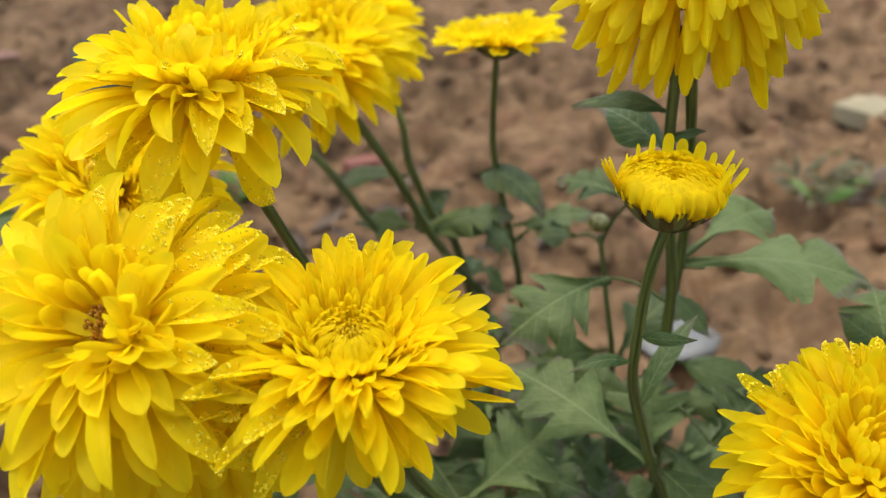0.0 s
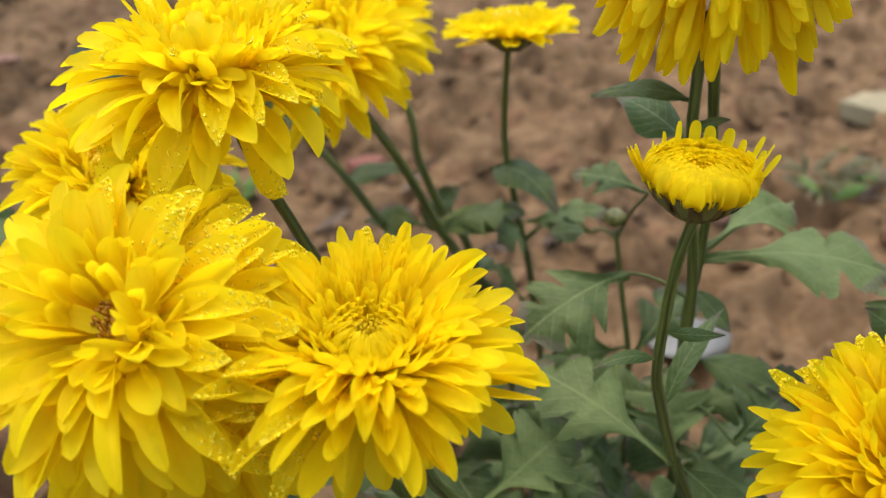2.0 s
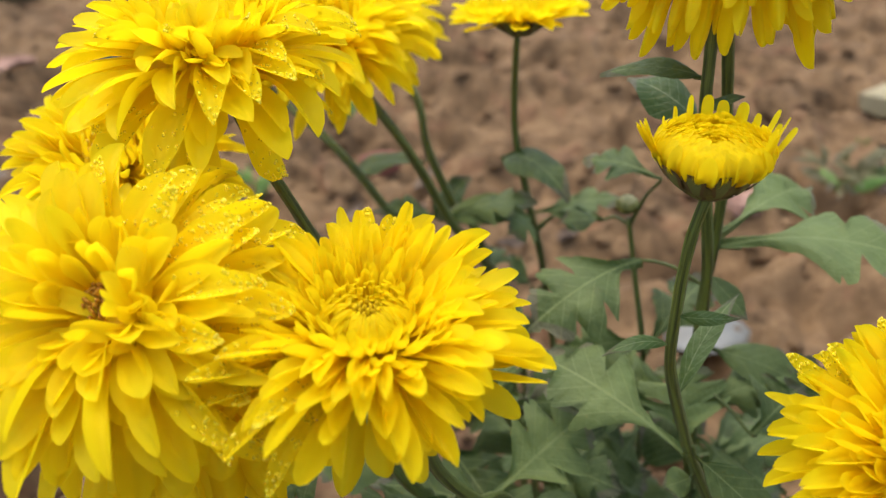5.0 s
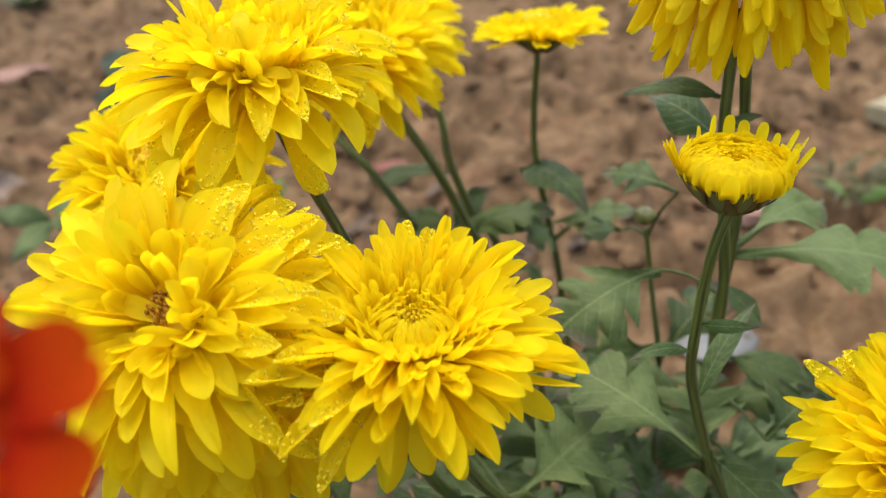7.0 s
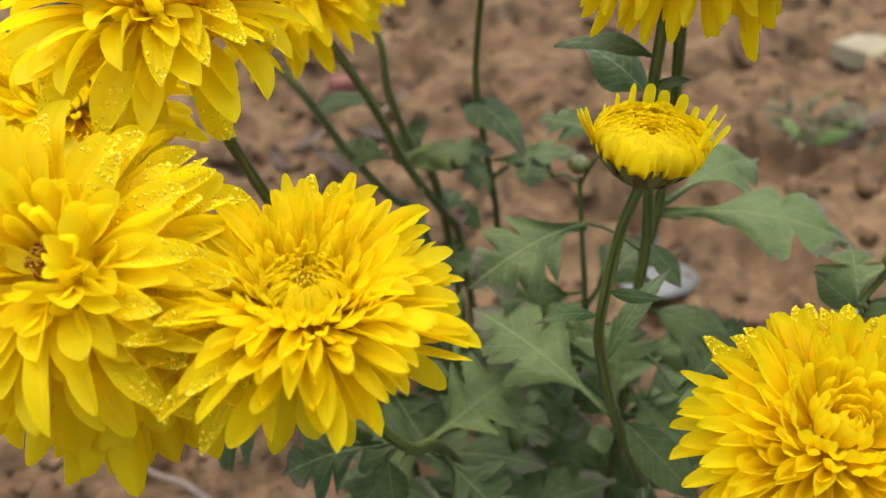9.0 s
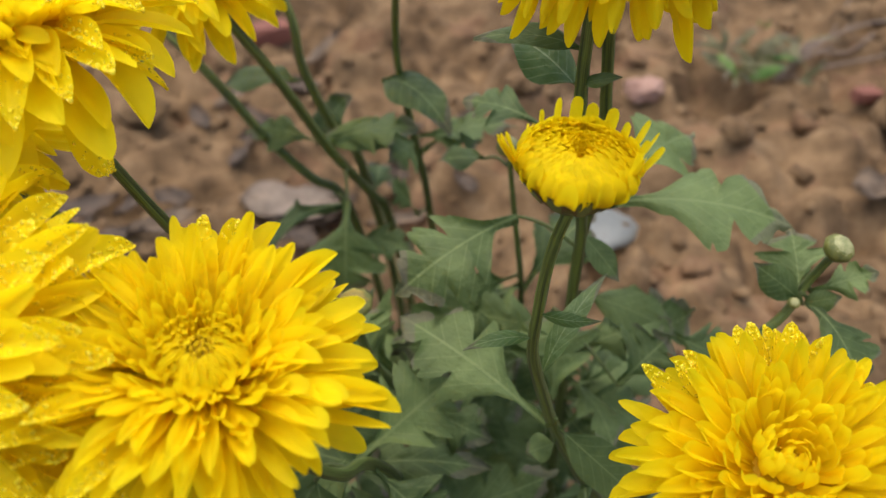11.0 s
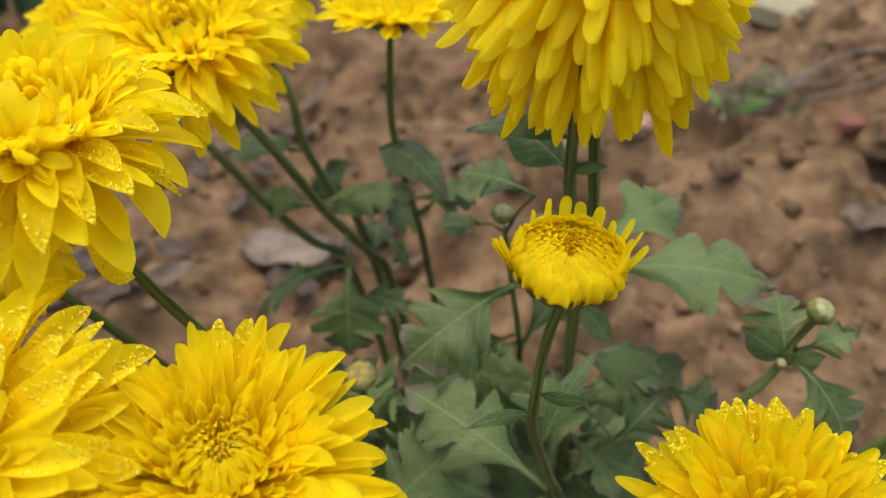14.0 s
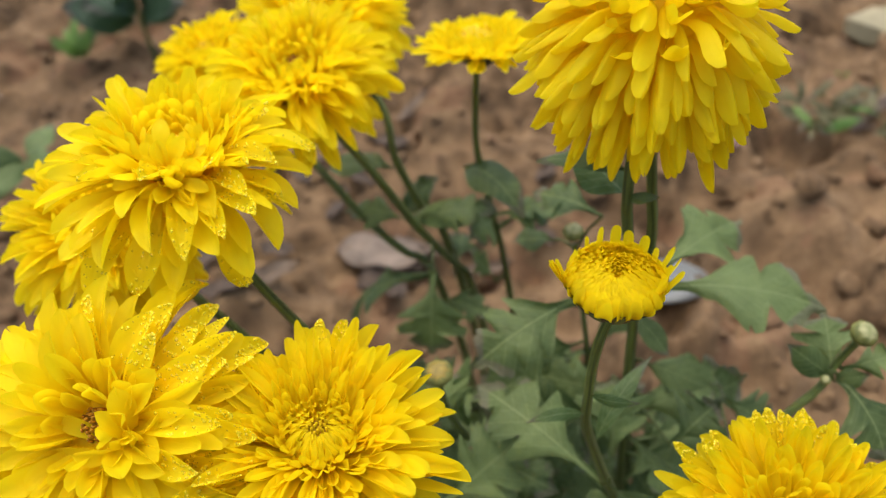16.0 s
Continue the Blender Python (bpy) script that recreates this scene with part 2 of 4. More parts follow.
def petal_mesh(name, arch, cup, hook, material, seed, notch=0.0, profile=PROFILE, free=1.0):
    rnd = random.Random(seed)
    skew, wave, bend = free * rnd.uniform(-0.14, 0.14), free * rnd.uniform(-0.07, 0.07), free * rnd.uniform(-0.03, 0.03)
    verts, uvs = [], []
    for s in STEPS:
        w = taper(profile, s)
        for j in range(5):
            v = j / 2 - 1
            x = s - notch * (0.06 if (s > 0.9 and j == 2) else 0.0)
            z = 4 * arch * s * (1 - s) + hook * max(0.0, s - 0.6) ** 2 * 4
            z += 0.36 * cup * w * v * v * (0.6 + 0.4 * s) + wave * v * w * s * s + bend * math.sin(7 * s) * s
            verts.append((x, 0.5 * w * v + skew * s * s, z))
            uvs.append((s, j / 4))
    return raw_mesh(name, verts, grid_faces(len(STEPS), 5), material, uvs)


PETALS = {}
SHAPES = {"in": (-0.13, 0.22, 0.10), "up": (-0.08, 0.24, 0.04), "flat": (0.03, 0.22, 0.04), "over": (0.09, 0.20, -0.03), "droop": (0.15, 0.18, -0.02),
          "wide": (0.08, 0.10, -0.05), "bun": (-0.12, -0.22, 0.38), "spike": (-0.06, 0.07, -0.02), "shingle": (0.17, -0.40, 0.10), "curl": (-0.10, 0.55, 0.36), "hang": (0.10, -0.30, 0.05), "floret": (-0.06, -0.35, 0.55)}


def petal_kind(kind, material):
    """Eight alike blades of a kind: in (curling inwards), up, flat, over (arching over), droop, shingle (hanging, rounded on top), curl."""
    key = (kind, material.name)
    if key not in PETALS:
        arch, cup, hook = SHAPES[kind]
        tame = kind in ("bun", "spike", "floret")
        profile = BLUNT if kind in ("in", "bun", "wide", "spike", "curl", "floret") else FINGER if kind == "shingle" else PROFILE
        PETALS[key] = [petal_mesh("petal", arch + (0.0 if tame else 0.020 * (k - 3)), cup * (0.5 + 0.2 * k), hook + (0.0 if tame else 0.05 * (k % 2)), material, k + 7, k == 2, profile, 0.25 if tame else 1.0)
                       for k in range(8)]
    return PETALS[key]


def disc_mesh(r, h, n, material, seed):
    """A low dome set with many small upright florets."""
    rnd = random.Random(seed)
    verts, faces = [], []
    for i in range(6):
        a = i / 5 * math.pi / 2
        for j in range(12):
            verts.append((r * math.sin(a + 0.001) * math.cos(j * math.tau / 12), r * math.sin(a + 0.001) * math.sin(j * math.tau / 12), h * math.cos(a)))
    faces += [(i * 12 + j, (i + 1) * 12 + j, (i + 1) * 12 + (j + 1) % 12, i * 12 + (j + 1) % 12) for i in range(5) for j in range(12)]
    dome = raw_mesh("bloom", verts, faces, material)
    verts, faces = [], []
    for k in range(n):
        q = math.sqrt((k + 0.5) / n)
        a = k * 2.39996
        cx, cy, cz = r * q * math.cos(a), r * q * math.sin(a), h * math.sqrt(max(0.0, 1 - q * q))
        t, hh = r * (0.10 if n > 60 else 0.13), r * rnd.uniform(0.20, 0.58)
        lean = -0.10 * r if q > 0.4 else 0.0
        b0 = len(verts)
        for (zz, tt) in ((0.0, t * 0.8), (hh * 0.7, t), (hh, t * 0.45)):
            for j in range(5):
                b = j * math.tau / 5
                verts.append((cx + tt * math.cos(b) + lean * zz / hh * math.cos(a), cy + tt * math.sin(b) + lean * zz / hh * math.sin(a), cz + zz))
        faces += [(b0 + i * 5 + j, b0 + i * 5 + (j + 1) % 5, b0 + (i + 1) * 5 + (j + 1) % 5, b0 + (i + 1) * 5 + j) for i in range(2) for j in range(5)]
        faces.append(tuple(b0 + 10 + j for j in range(5)))
    return dome, raw_mesh("eye", verts, faces, material)


def calyx_mesh(r, h):
    """A shallow green cup under a bloom."""
    verts, faces = [], []
    prof = ((0.22, -1.0), (0.55, -0.85), (0.85, -0.5), (1.0, 0.0), (0.7, 0.12))
    for q, z in prof:
        for j in range(16):
            a = j * math.tau / 16
            verts.append((r * q * math.cos(a), r * q * math.sin(a), h * z))
    faces += [(i * 16 + j, i * 16 + (j + 1) % 16, (i + 1) * 16 + (j + 1) % 16, (i + 1) * 16 + j) for i in range(4) for j in range(16)]
    return raw_mesh("calyx", verts, faces, M_CALYX)


def bract_material():
    """Green scales with a dry brown rim."""
    m, n, l, b = shader("brown_rimmed_bract")
    uv = n.new("ShaderNodeTexCoord")
    sep = n.new("ShaderNodeSeparateXYZ")
    l.new(uv.outputs["UV"], sep.inputs[0])
    side = math_node(n, l, "ABSOLUTE", math_node(n, l, "SUBTRACT", sep.outputs["Y"], 0.5))
    rim = math_node(n, l, "MAXIMUM", math_node(n, l, "GREATER_THAN", side, 0.30), math_node(n, l, "GREATER_THAN", sep.outputs["X"], 0.86))
    green = ramp(n, l, noise_tex(n, l, 120.0, 3.0, 0.6), [(0.35, (0.060, 0.085, 0.024)), (0.65, (0.165, 0.185, 0.060))])
    l.new(mix(n, l, math_node(n, l, "MULTIPLY", rim, 0.85), green, (0.070, 0.034, 0.014)), b.inputs["Base Color"])
    b.inputs["Roughness"].default_value = 0.6
    return m


M_BRACT = bract_material()
SEPAL = petal_mesh("bract", -0.10, 0.14, -0.05, M_BUD, 4)
BRACT = petal_mesh("bract", -0.06, 0.14, -0.05, M_BRACT, 3)


def calyx(head, r, h, seed, n=13, lift=0.0, rise_by=52, bract=None, reach=1.0):
    """The cup and its two rows of pointed bracts."""
    rnd = random.Random(seed)
    part("calyx", calyx_mesh(r, h), head, Matrix.Translation((0, 0, lift)), "brown-edged green cup under the petals")
    for k in range(n * 2):
        low = k >= n
        a = (k + rnd.uniform(-0.25, 0.25)) * 360 / n + (14 if low else 0)
        root, rise, ln = (0.45 * r, -0.95 * h, 0.55 * r) if low else (0.80 * r, -0.62 * h, 1.0 * h + 0.45 * r)
        pm = pose(0, 0, 0, 0, 0, a) @ pose(root, 0, rise + lift, 0, -(46 if low else rise_by) + rnd.uniform(-6, 6), 0)
        ln *= reach
        part("bract", bract or BRACT, head, pm @ Matrix.Diagonal((ln, r * 0.54, ln, 1)))


def lump(rnd, r, flat, detail, angular=0.0):
    """An uneven stone-like lump: verts and faces round the origin."""
    bm = bmesh.new()
    bmesh.ops.create_icosphere(bm, subdivisions=detail, radius=1)
    off = Vector((rnd.uniform(0, 90), rnd.uniform(0, 90), rnd.uniform(0, 90)))
    st = Vector((rnd.uniform(0.8, 1.35), rnd.uniform(0.7, 1.05), flat))
    vs = []
    for v in bm.verts:
        k = 1 + 0.45 * noise.noise(v.co * 1.4 + off) + 0.28 * noise.noise(v.co * 3.3 + off)
        q = v.co * k
        if angular:
            for ax in range(3):
                q[ax] = max(-angular, min(angular, q[ax]))
        vs.append(Vector((q.x * st.x, q.y * st.y, q.z * st.z)) * r)
    fs = [tuple(v.index for v in f.verts) for f in bm.faces]
    bm.free()
    return vs, fs


def tinted_drop():
    """A half-clear glossy drop: the petal's yellow shining through is painted into it."""
    m, n, l, b = shader("water")
    b.inputs["Base Color"].default_value, b.inputs["Roughness"].default_value = (0.98, 0.82, 0.03, 1), 0.20
    b.inputs["Specular IOR Level"].default_value = 0.40
    clear, mx = n.new("ShaderNodeBsdfTransparent"), n.new("ShaderNodeMixShader")
    mx.inputs[0].default_value = 0.55
    l.new(clear.outputs[0], mx.inputs[1])
    l.new(b.outputs[0], mx.inputs[2])
    l.new(mx.outputs[0], n["Material Output"].inputs["Surface"])
    return m


M_WATER = tinted_drop()
DROP = lump(random.Random(2), 1.0, 0.75, 2)
DROP = (DROP[0], [f for f in DROP[1] if min(DROP[0][i].z for i in f) > -0.12])


def dew(head, spots, seed):
    """Fine drops of water lying on the faces of some petals."""
    rnd = random.Random(seed)
    verts, faces = [], []
    for me, pm in spots:
        polys = me.polygons
        for _ in range(rnd.randrange(60, 120)):
            f = polys[rnd.randrange(8, len(polys))]
            w = [rnd.random() + 0.1 for _ in f.vertices]
            c = sum((me.vertices[i].co * k for i, k in zip(f.vertices, w)), Vector()) / sum(w)
            q = pm @ c
            up = (pm.to_3x3().inverted().transposed() @ f.normal).normalized()
            up = -up if up.z < 0 else up
            r = rnd.uniform(0.00025, 0.0005) if rnd.random() < 0.65 else rnd.uniform(0.0005, 0.0009)
            m = Matrix.Translation(q + up * r * 0.15) @ upright(up) @ Matrix.Scale(r, 4)
            o = len(verts)
            verts += [m @ v for v in DROP[0]]
            faces += [tuple(o + i for i in t) for t in DROP[1]]
    tagged(part("dew", raw_mesh("dew", verts, faces, M_WATER), head), "fine drops of water on the petals", "", "", "stuff")


def bloom(plant, pos, axis, rings, seed, disc=(0.007, 0.004, 40), disc_at=0.014, spin=0.0, material=None, cup=(0.013, 0.011), label="", disc_material=None, wet=0.0, core=None, lay=0.0, wet_side=310):
    """A bloom at pos on its plant. rings: count, elevation, length, width, kind, root radius, root height, looseness,
    and, for a ring that is not whole, the bearing of its middle and half its spread. lay: degrees by which the petals towards the path are pressed down."""
    material = material or M_PETAL
    rnd = random.Random(seed)
    m = Matrix.Translation(Vector(pos) - plant.location) @ upright(axis) @ pose(0, 0, 0, 0, 0, spin)
    me, tiny = disc_mesh(disc[0], disc[1], disc[2], disc_material or M_DISC, seed)
    for mesh in (me, tiny):
        mesh.transform(Matrix.Translation((0, 0, disc_at)))
    if disc_material is M_EYE:
        tiny.materials[0] = M_FLORET
    head = part("bloom", me, plant, m, label)
    tagged(part("eye", tiny, head), "tiny golden florets crowded in the eye", "", "", "stuff")
    # added petal-coloured dome that lightens the dark gaps between the petal roots
    if core:
        heart = disc_mesh(core[0], core[1], 1, material, seed)[0]
        heart.name = "heart"
        part("heart", heart, head)
    if cup:
        calyx(head, cup[0], cup[1], seed, 13, *cup[2:])
    spots = []

    def loosely(width):
        return max(-1.5, min(1.5, rnd.gauss(0, 1))) * width * loose

    for r, (count, elev, length, width, kind, br, bh, loose, *sector) in enumerate(rings):
        meshes = petal_kind(kind, material)
        for k in range(count):
            a = (k + 0.5 * (r % 2) + loosely(0.22)) * 360 / count + r * 17
            if sector:
                a = sector[0] + ((k + 0.5 + loosely(0.22)) * 2 / count - 1) * sector[1] - spin
            e = elev + loosely(6)
            if elev < 75 and not sector:
                e -= lay * max(0.0, -math.sin(radians(a + spin)))
            ll = length * (1 + loosely(0.08))
            ww = width * (1 + loosely(0.12))
            pm = pose(0, 0, 0, 0, 0, a) @ pose(br, 0, bh, 0, -e, loosely(6)) @ pose(0, 0, 0, loosely(14))
            me, pm = meshes[rnd.randrange(8)], pm @ Matrix.Diagonal((ll, ww, ll, 1))
            part("petal", me, head, pm)
            # drops gather in one patch of the bloom
            if wet and ll > 0.036 and ww > 0.0056 and abs((a + spin - wet_side + 180) % 360 - 180) < 70 and rnd.random() < wet:
                spots.append((me, pm))
    if spots:
        dew(head, spots, seed)
    return head


# ---- stems and leaves ----
def tube_mesh(name, pts, radii, material, sides=9, rib=0.15, steps=5):
    """A ribbed tube along a smooth line through the points."""
    p = [Vector(q) for q in pts]
    line, rad = [], []
    for i in range(len(p) - 1):
        a, b, c, d = p[max(i - 1, 0)], p[i], p[i + 1], p[min(i + 2, len(p) - 1)]
        for k in range(steps):
            t = k / steps
            line.append(0.5 * ((2 * b) + (c - a) * t + (2 * a - 5 * b + 4 * c - d) * t * t + (3 * b - a - 3 * c + d) * t ** 3))
            rad.append(radii[i] + (radii[i + 1] - radii[i]) * t)
    line.append(p[-1])
    rad.append(radii[-1])
    verts, faces, uvs, run = [], [], [], 0.0
    side = Vector((1, 0, 0))
    for i, q in enumerate(line):
        d = (line[min(i + 1, len(line) - 1)] - line[max(i - 1, 0)]).normalized()
        side = (side - d * side.dot(d)).normalized()
        up = d.cross(side)
        if i:
            run += (q - line[i - 1]).length
        for j in range(sides):
            uvs.append((2 * abs(j / sides - 0.5), run * 20))
            a = j * math.tau / sides
            r = rad[i] * (1 + (rib if j % 2 else -rib) + 0.05 * math.sin(i * 1.7 + j))
            verts.append(q + side * (r * math.cos(a)) + up * (r * math.sin(a)))
    n = len(line)
    faces += [(i * sides + j, i * sides + (j + 1) % sides, (i + 1) * sides + (j + 1) % sides, (i + 1) * sides + j) for i in range(n - 1) for j in range(sides)]
    faces.append(tuple(range(sides))[::-1])
    faces.append(tuple((n - 1) * sides + j for j in range(sides)))
    return raw_mesh(name, verts, faces, material, uvs)


STEMS = []


def stem(plant, pts, r0, r1, label="", material=None):
    for a, b in zip(pts, pts[1:]):
        STEMS.extend((plant, Vector(a).lerp(Vector(b), k / 8), r0 * 0.5) for k in range(8))
    radii = [0.8 * (r0 + (r1 - r0) * i / (len(pts) - 1)) for i in range(len(pts))]
    return part("stem", tube_mesh("stem", [Vector(q) - plant.location for q in pts], radii, material or M_STEM), plant, None, label)


LEAF_COUNT = [0]


def leaf(plant, base, tip, width, arch=0.1, roll=0.0, lobed=1, material=None, label="", lean=None):
    """A chrysanthemum leaf from base to tip: a stalk, a blade with forward lobes and teeth, folded on its rib and arching."""
    LEAF_COUNT[0] += 1
    rnd = random.Random(LEAF_COUNT[0] * 13 + 5)
    b, t = Vector(base), Vector(tip)
    near = min(STEMS, key=lambda q: (q[1] - b).length) if STEMS else None
    if near and 0.002 < (near[1] - b).length < 0.06 and material is None:
        plant = near[0]
        mid = near[1].lerp(b, 0.5) + Vector((0, 0, 0.004))
        me = tube_mesh("leaf_stalk", [q - plant.location for q in (near[1], mid, b, b.lerp(t, 0.12))], [0.0012, 0.0010, 0.0009, 0.0006], M_STEM, 6, 0.08, 4)
        part("leaf_stalk", me, plant)
    width = width * (1.02 if lobed else 1.0)
    ax = t - b
    size = ax.length
    ax.normalize()
    up = Vector(lean or (0.0, -0.55, 0.84))
    up = (up - ax * up.dot(ax)).normalized()
    rot = Matrix((ax, up.cross(ax), up)).transposed().to_4x4() @ pose(0, 0, 0, roll + (0 if lean else rnd.uniform(-16, 16)))
    rows, cols = (58, 9) if lobed else (18, 7)
    lobes = rnd.choice((3.1, 3.6, 4.1))
    stalk = 0.10 if lobed else 0.07
    sides = [(rnd.uniform(-0.12, 0.12), rnd.uniform(0.85, 1.1), rnd.uniform(0.46, 0.66)) for _ in (0, 1)]
    fold, ph, wav = rnd.uniform(0.12, 0.32), rnd.uniform(0, 6), rnd.uniform(0.04, 0.09)
    verts, uvs = [], []
    for i in range(rows):
        s = i / (rows - 1)
        q = max(0.0, (s - stalk) / (1 - stalk))
        for j in range(cols):
            v = 2 * j / (cols - 1) - 1
            shift, gain, deep = sides[0 if v < 0 else 1]
            if lobed:
                # narrow winged foot, broad beyond the middle; rounded lobes between narrow clefts, each with a short point
                grow = min(1.0, max(0.0, (q - 0.10) / 0.36))
                env = (0.09 + 1.0 * grow * grow * (3 - 2 * grow)) * (max(0.0, 1 - q ** 2.6)) ** 0.85
                u = (q * lobes + shift + 0.30) % 1.0
                cleft = max(0.0, 1 - u / 0.48) ** 1.3 if u < 0.5 else max(0.0, 1 - (1 - u) / 0.16) ** 0.9
                tooth = 0.17 * max(0.0, 1 - abs(((q * lobes + shift + 0.30) * 2 % 1.0) - 0.12) / 0.12) * (q > 0.3)
                w = max(0.030, env * gain * (1 - deep * cleft * min(1.0, 2.5 * q) - tooth))
            else:
                env = 0.84 * math.sin(math.pi * min(1.0, q ** 0.80)) ** 0.86 if 0 < q < 1 else 0.0
                w = max(0.05, env * gain * (1 - 0.05 * abs(((q * 6) % 1.0) - 0.5)))
            lat = v * w * width * 0.5
            x = s * size + (0.36 if lobed else 0.05) * abs(lat) * (1 - s * s)
            z = 4 * arch * size * s * (1 - s) + fold * abs(lat) - 0.9 * lat * lat / max(width, 0.001)
            z += wav * width * math.sin(ph + 9 * s + 2.5 * v) * abs(v)
            verts.append((x, lat, z))
            uvs.append((s, 0.5 + 0.5 * v * w))
    me = raw_mesh("leaf", verts, grid_faces(rows, cols), material or M_LEAF, uvs)
    return part("leaf", me, plant, Matrix.Translation(b - plant.location) @ rot, label)


def bud(plant, pos, axis, r, label, tip=None, squat=1.0):
    verts, faces = [], []
    prof = ((0.25, -0.72), (0.75, -0.55), (1.0, -0.1), (0.96, 0.2), (0.74, 0.46), (0.38, 0.58), (0.05, 0.60))
    for q, z in prof:
        for j in range(18):
            a = j * math.tau / 18
            k = r * q * (1 + 0.05 * (j % 2))
            verts.append((k * math.cos(a), k * math.sin(a), r * z))
    faces += [(i * 18 + j, i * 18 + (j + 1) % 18, (i + 1) * 18 + (j + 1) % 18, (i + 1) * 18 + j) for i in range(6) for j in range(18)]
    faces.append(tuple(range(18))[::-1])
    m = Matrix.Translation(Vector(pos) - plant.location) @ upright(axis) @ Matrix.Diagonal((squat, squat, 1, 1))
    head = part("bud", raw_mesh("bud", verts, faces, M_BUD), plant, m, label)
    # the closed florets that show between the bracts
    cap, faces = [], []
    for i in range(5):
        for j in range(24):
            a, q = j * math.tau / 24, (0.80, 0.66, 0.46, 0.24, 0.02)[i] * r * (1.0 + 0.07 * (j % 3 == 0))
            cap.append((q * math.cos(a + 0.12 * i), q * math.sin(a + 0.12 * i), (0.36, 0.52, 0.63, 0.66, 0.64)[i] * r))
    faces = [(i * 24 + j, i * 24 + (j + 1) % 24, (i + 1) * 24 + (j + 1) % 24, (i + 1) * 24 + j) for i in range(4) for j in range(24)]
    part("floret_tip", raw_mesh("floret_tip", cap, faces, tip or M_TIP), head)
    calyx(head, r * 0.90, r * 0.72, 3, 13, -r * 0.03, 86, SEPAL, 0.8)
    return head


# ---- the ground ----
def lattice(x, y, scale, seed):
    """Smooth value noise, -1 to 1, over arrays."""
    rs = np.random.RandomState(seed)
    tab = rs.rand(256, 256) * 2 - 1
    u, v = x * scale + 1000.5, y * scale + 1000.5
    i, j = np.floor(u).astype(int), np.floor(v).astype(int)
    fu, fv = u - i, v - j
    fu, fv = fu * fu * (3 - 2 * fu), fv * fv * (3 - 2 * fv)
    g = lambda a, b: tab[a % 256, b % 256]
    return (g(i, j) * (1 - fu) + g(i + 1, j) * fu) * (1 - fv) + (g(i, j + 1) * (1 - fu) + g(i + 1, j + 1) * fu) * fv


def relief(x, y):
    x, y = np.asarray(x, dtype=float), np.asarray(y, dtype=float)
    near = np.exp(-((x / 3.0) ** 2 + ((y - 1.0) / 3.0) ** 2))
    h = 0.020 * lattice(x, y, 3.1, 1) + 0.020 * lattice(x, y, 9.0, 2)
    clod = np.maximum(0, lattice(x + 0.02 * lattice(x, y, 20, 8), y, 24.0, 3)) ** 1.3
    h = h + 0.042 * clod - 0.046 * np.maximum(0, lattice(x, y, 17.0, 6)) ** 2 + 0.009 * lattice(x, y, 47.0, 4) + 0.004 * lattice(x, y, 95.0, 5)
    h = h - 0.055 * np.exp(-((x + 0.03) / 0.11) ** 2 - ((y - 0.83) / 0.035) ** 2) - 0.065 * np.exp(-((x - 0.18) / 0.12) ** 2 - ((y - 0.93) / 0.045) ** 2)
    return h * near


def ground():
    def axis(lo, hi, step, far):
        mid = list(np.arange(lo, hi + 1e-6, step))
        out, d = [], step
        while d < far:
            d *= 1.45
            out.append(d)
        return np.array([lo - d for d in reversed(out)] + mid + [hi + d for d in out])
    xs, ys = axis(-1.9, 1.4, 0.009, 900), axis(0.1, 2.6, 0.009, 900)
    gx, gy = np.meshgrid(xs, ys)
    gz = relief(gx, gy)
    me = bpy.data.meshes.new("ground")
    co = np.stack([gx.ravel(), gy.ravel(), gz.ravel()], axis=1)
    r, c = gx.shape
    idx = (np.arange(r - 1)[:, None] * c + np.arange(c - 1)[None, :]).ravel()
    quads = np.stack([idx, idx + 1, idx + c + 1, idx + c], axis=1)
    me.vertices.add(len(co))
    me.vertices.foreach_set("co", co.ravel())
    me.loops.add(quads.size)
    me.loops.foreach_set("vertex_index", quads.ravel().astype(np.int32))
    me.polygons.add(len(quads))
    me.polygons.foreach_set("loop_start", np.arange(0, quads.size, 4, dtype=np.int32))
    me.update(calc_edges=True)
    me.polygons.foreach_set("use_smooth", np.ones(len(quads), dtype=bool))
    me.materials.append(M_SOIL)
    return tagged(new("ground", me), "rough brown garden soil with clods", "ground", "", "structure")


ground()


def scatter_clods():
    rnd = random.Random(21)
    kinds = [lump(rnd, 1.0, rnd.uniform(0.4, 0.65), 2) for _ in range(10)]
    verts, faces = [], []
    for _ in range(2600):
        y = 0.35 + 2.0 * rnd.random() ** 1.2
        x = rnd.uniform(-0.75 * y - 0.25, 0.55 * y + 0.2)
        r = 0.003 + 0.016 * rnd.random() ** 4.5
        vs, fs = kinds[rnd.randrange(10)]
        m = pose(x, y, float(relief(x, y)) + r * 0.2, rnd.uniform(-25, 25), rnd.uniform(-25, 25), rnd.uniform(0, 360)) @ Matrix.Scale(r, 4)
        o = len(verts)
        verts += [m @ v for v in vs]
        faces += [tuple(o + i for i in f) for f in fs]
    tagged(new("soil_clods", raw_mesh("soil_clods", verts, faces, M_SOIL)), "loose crumbs and clods of brown soil on the ground", "soil clods", "", "stuff")


scatter_clods()


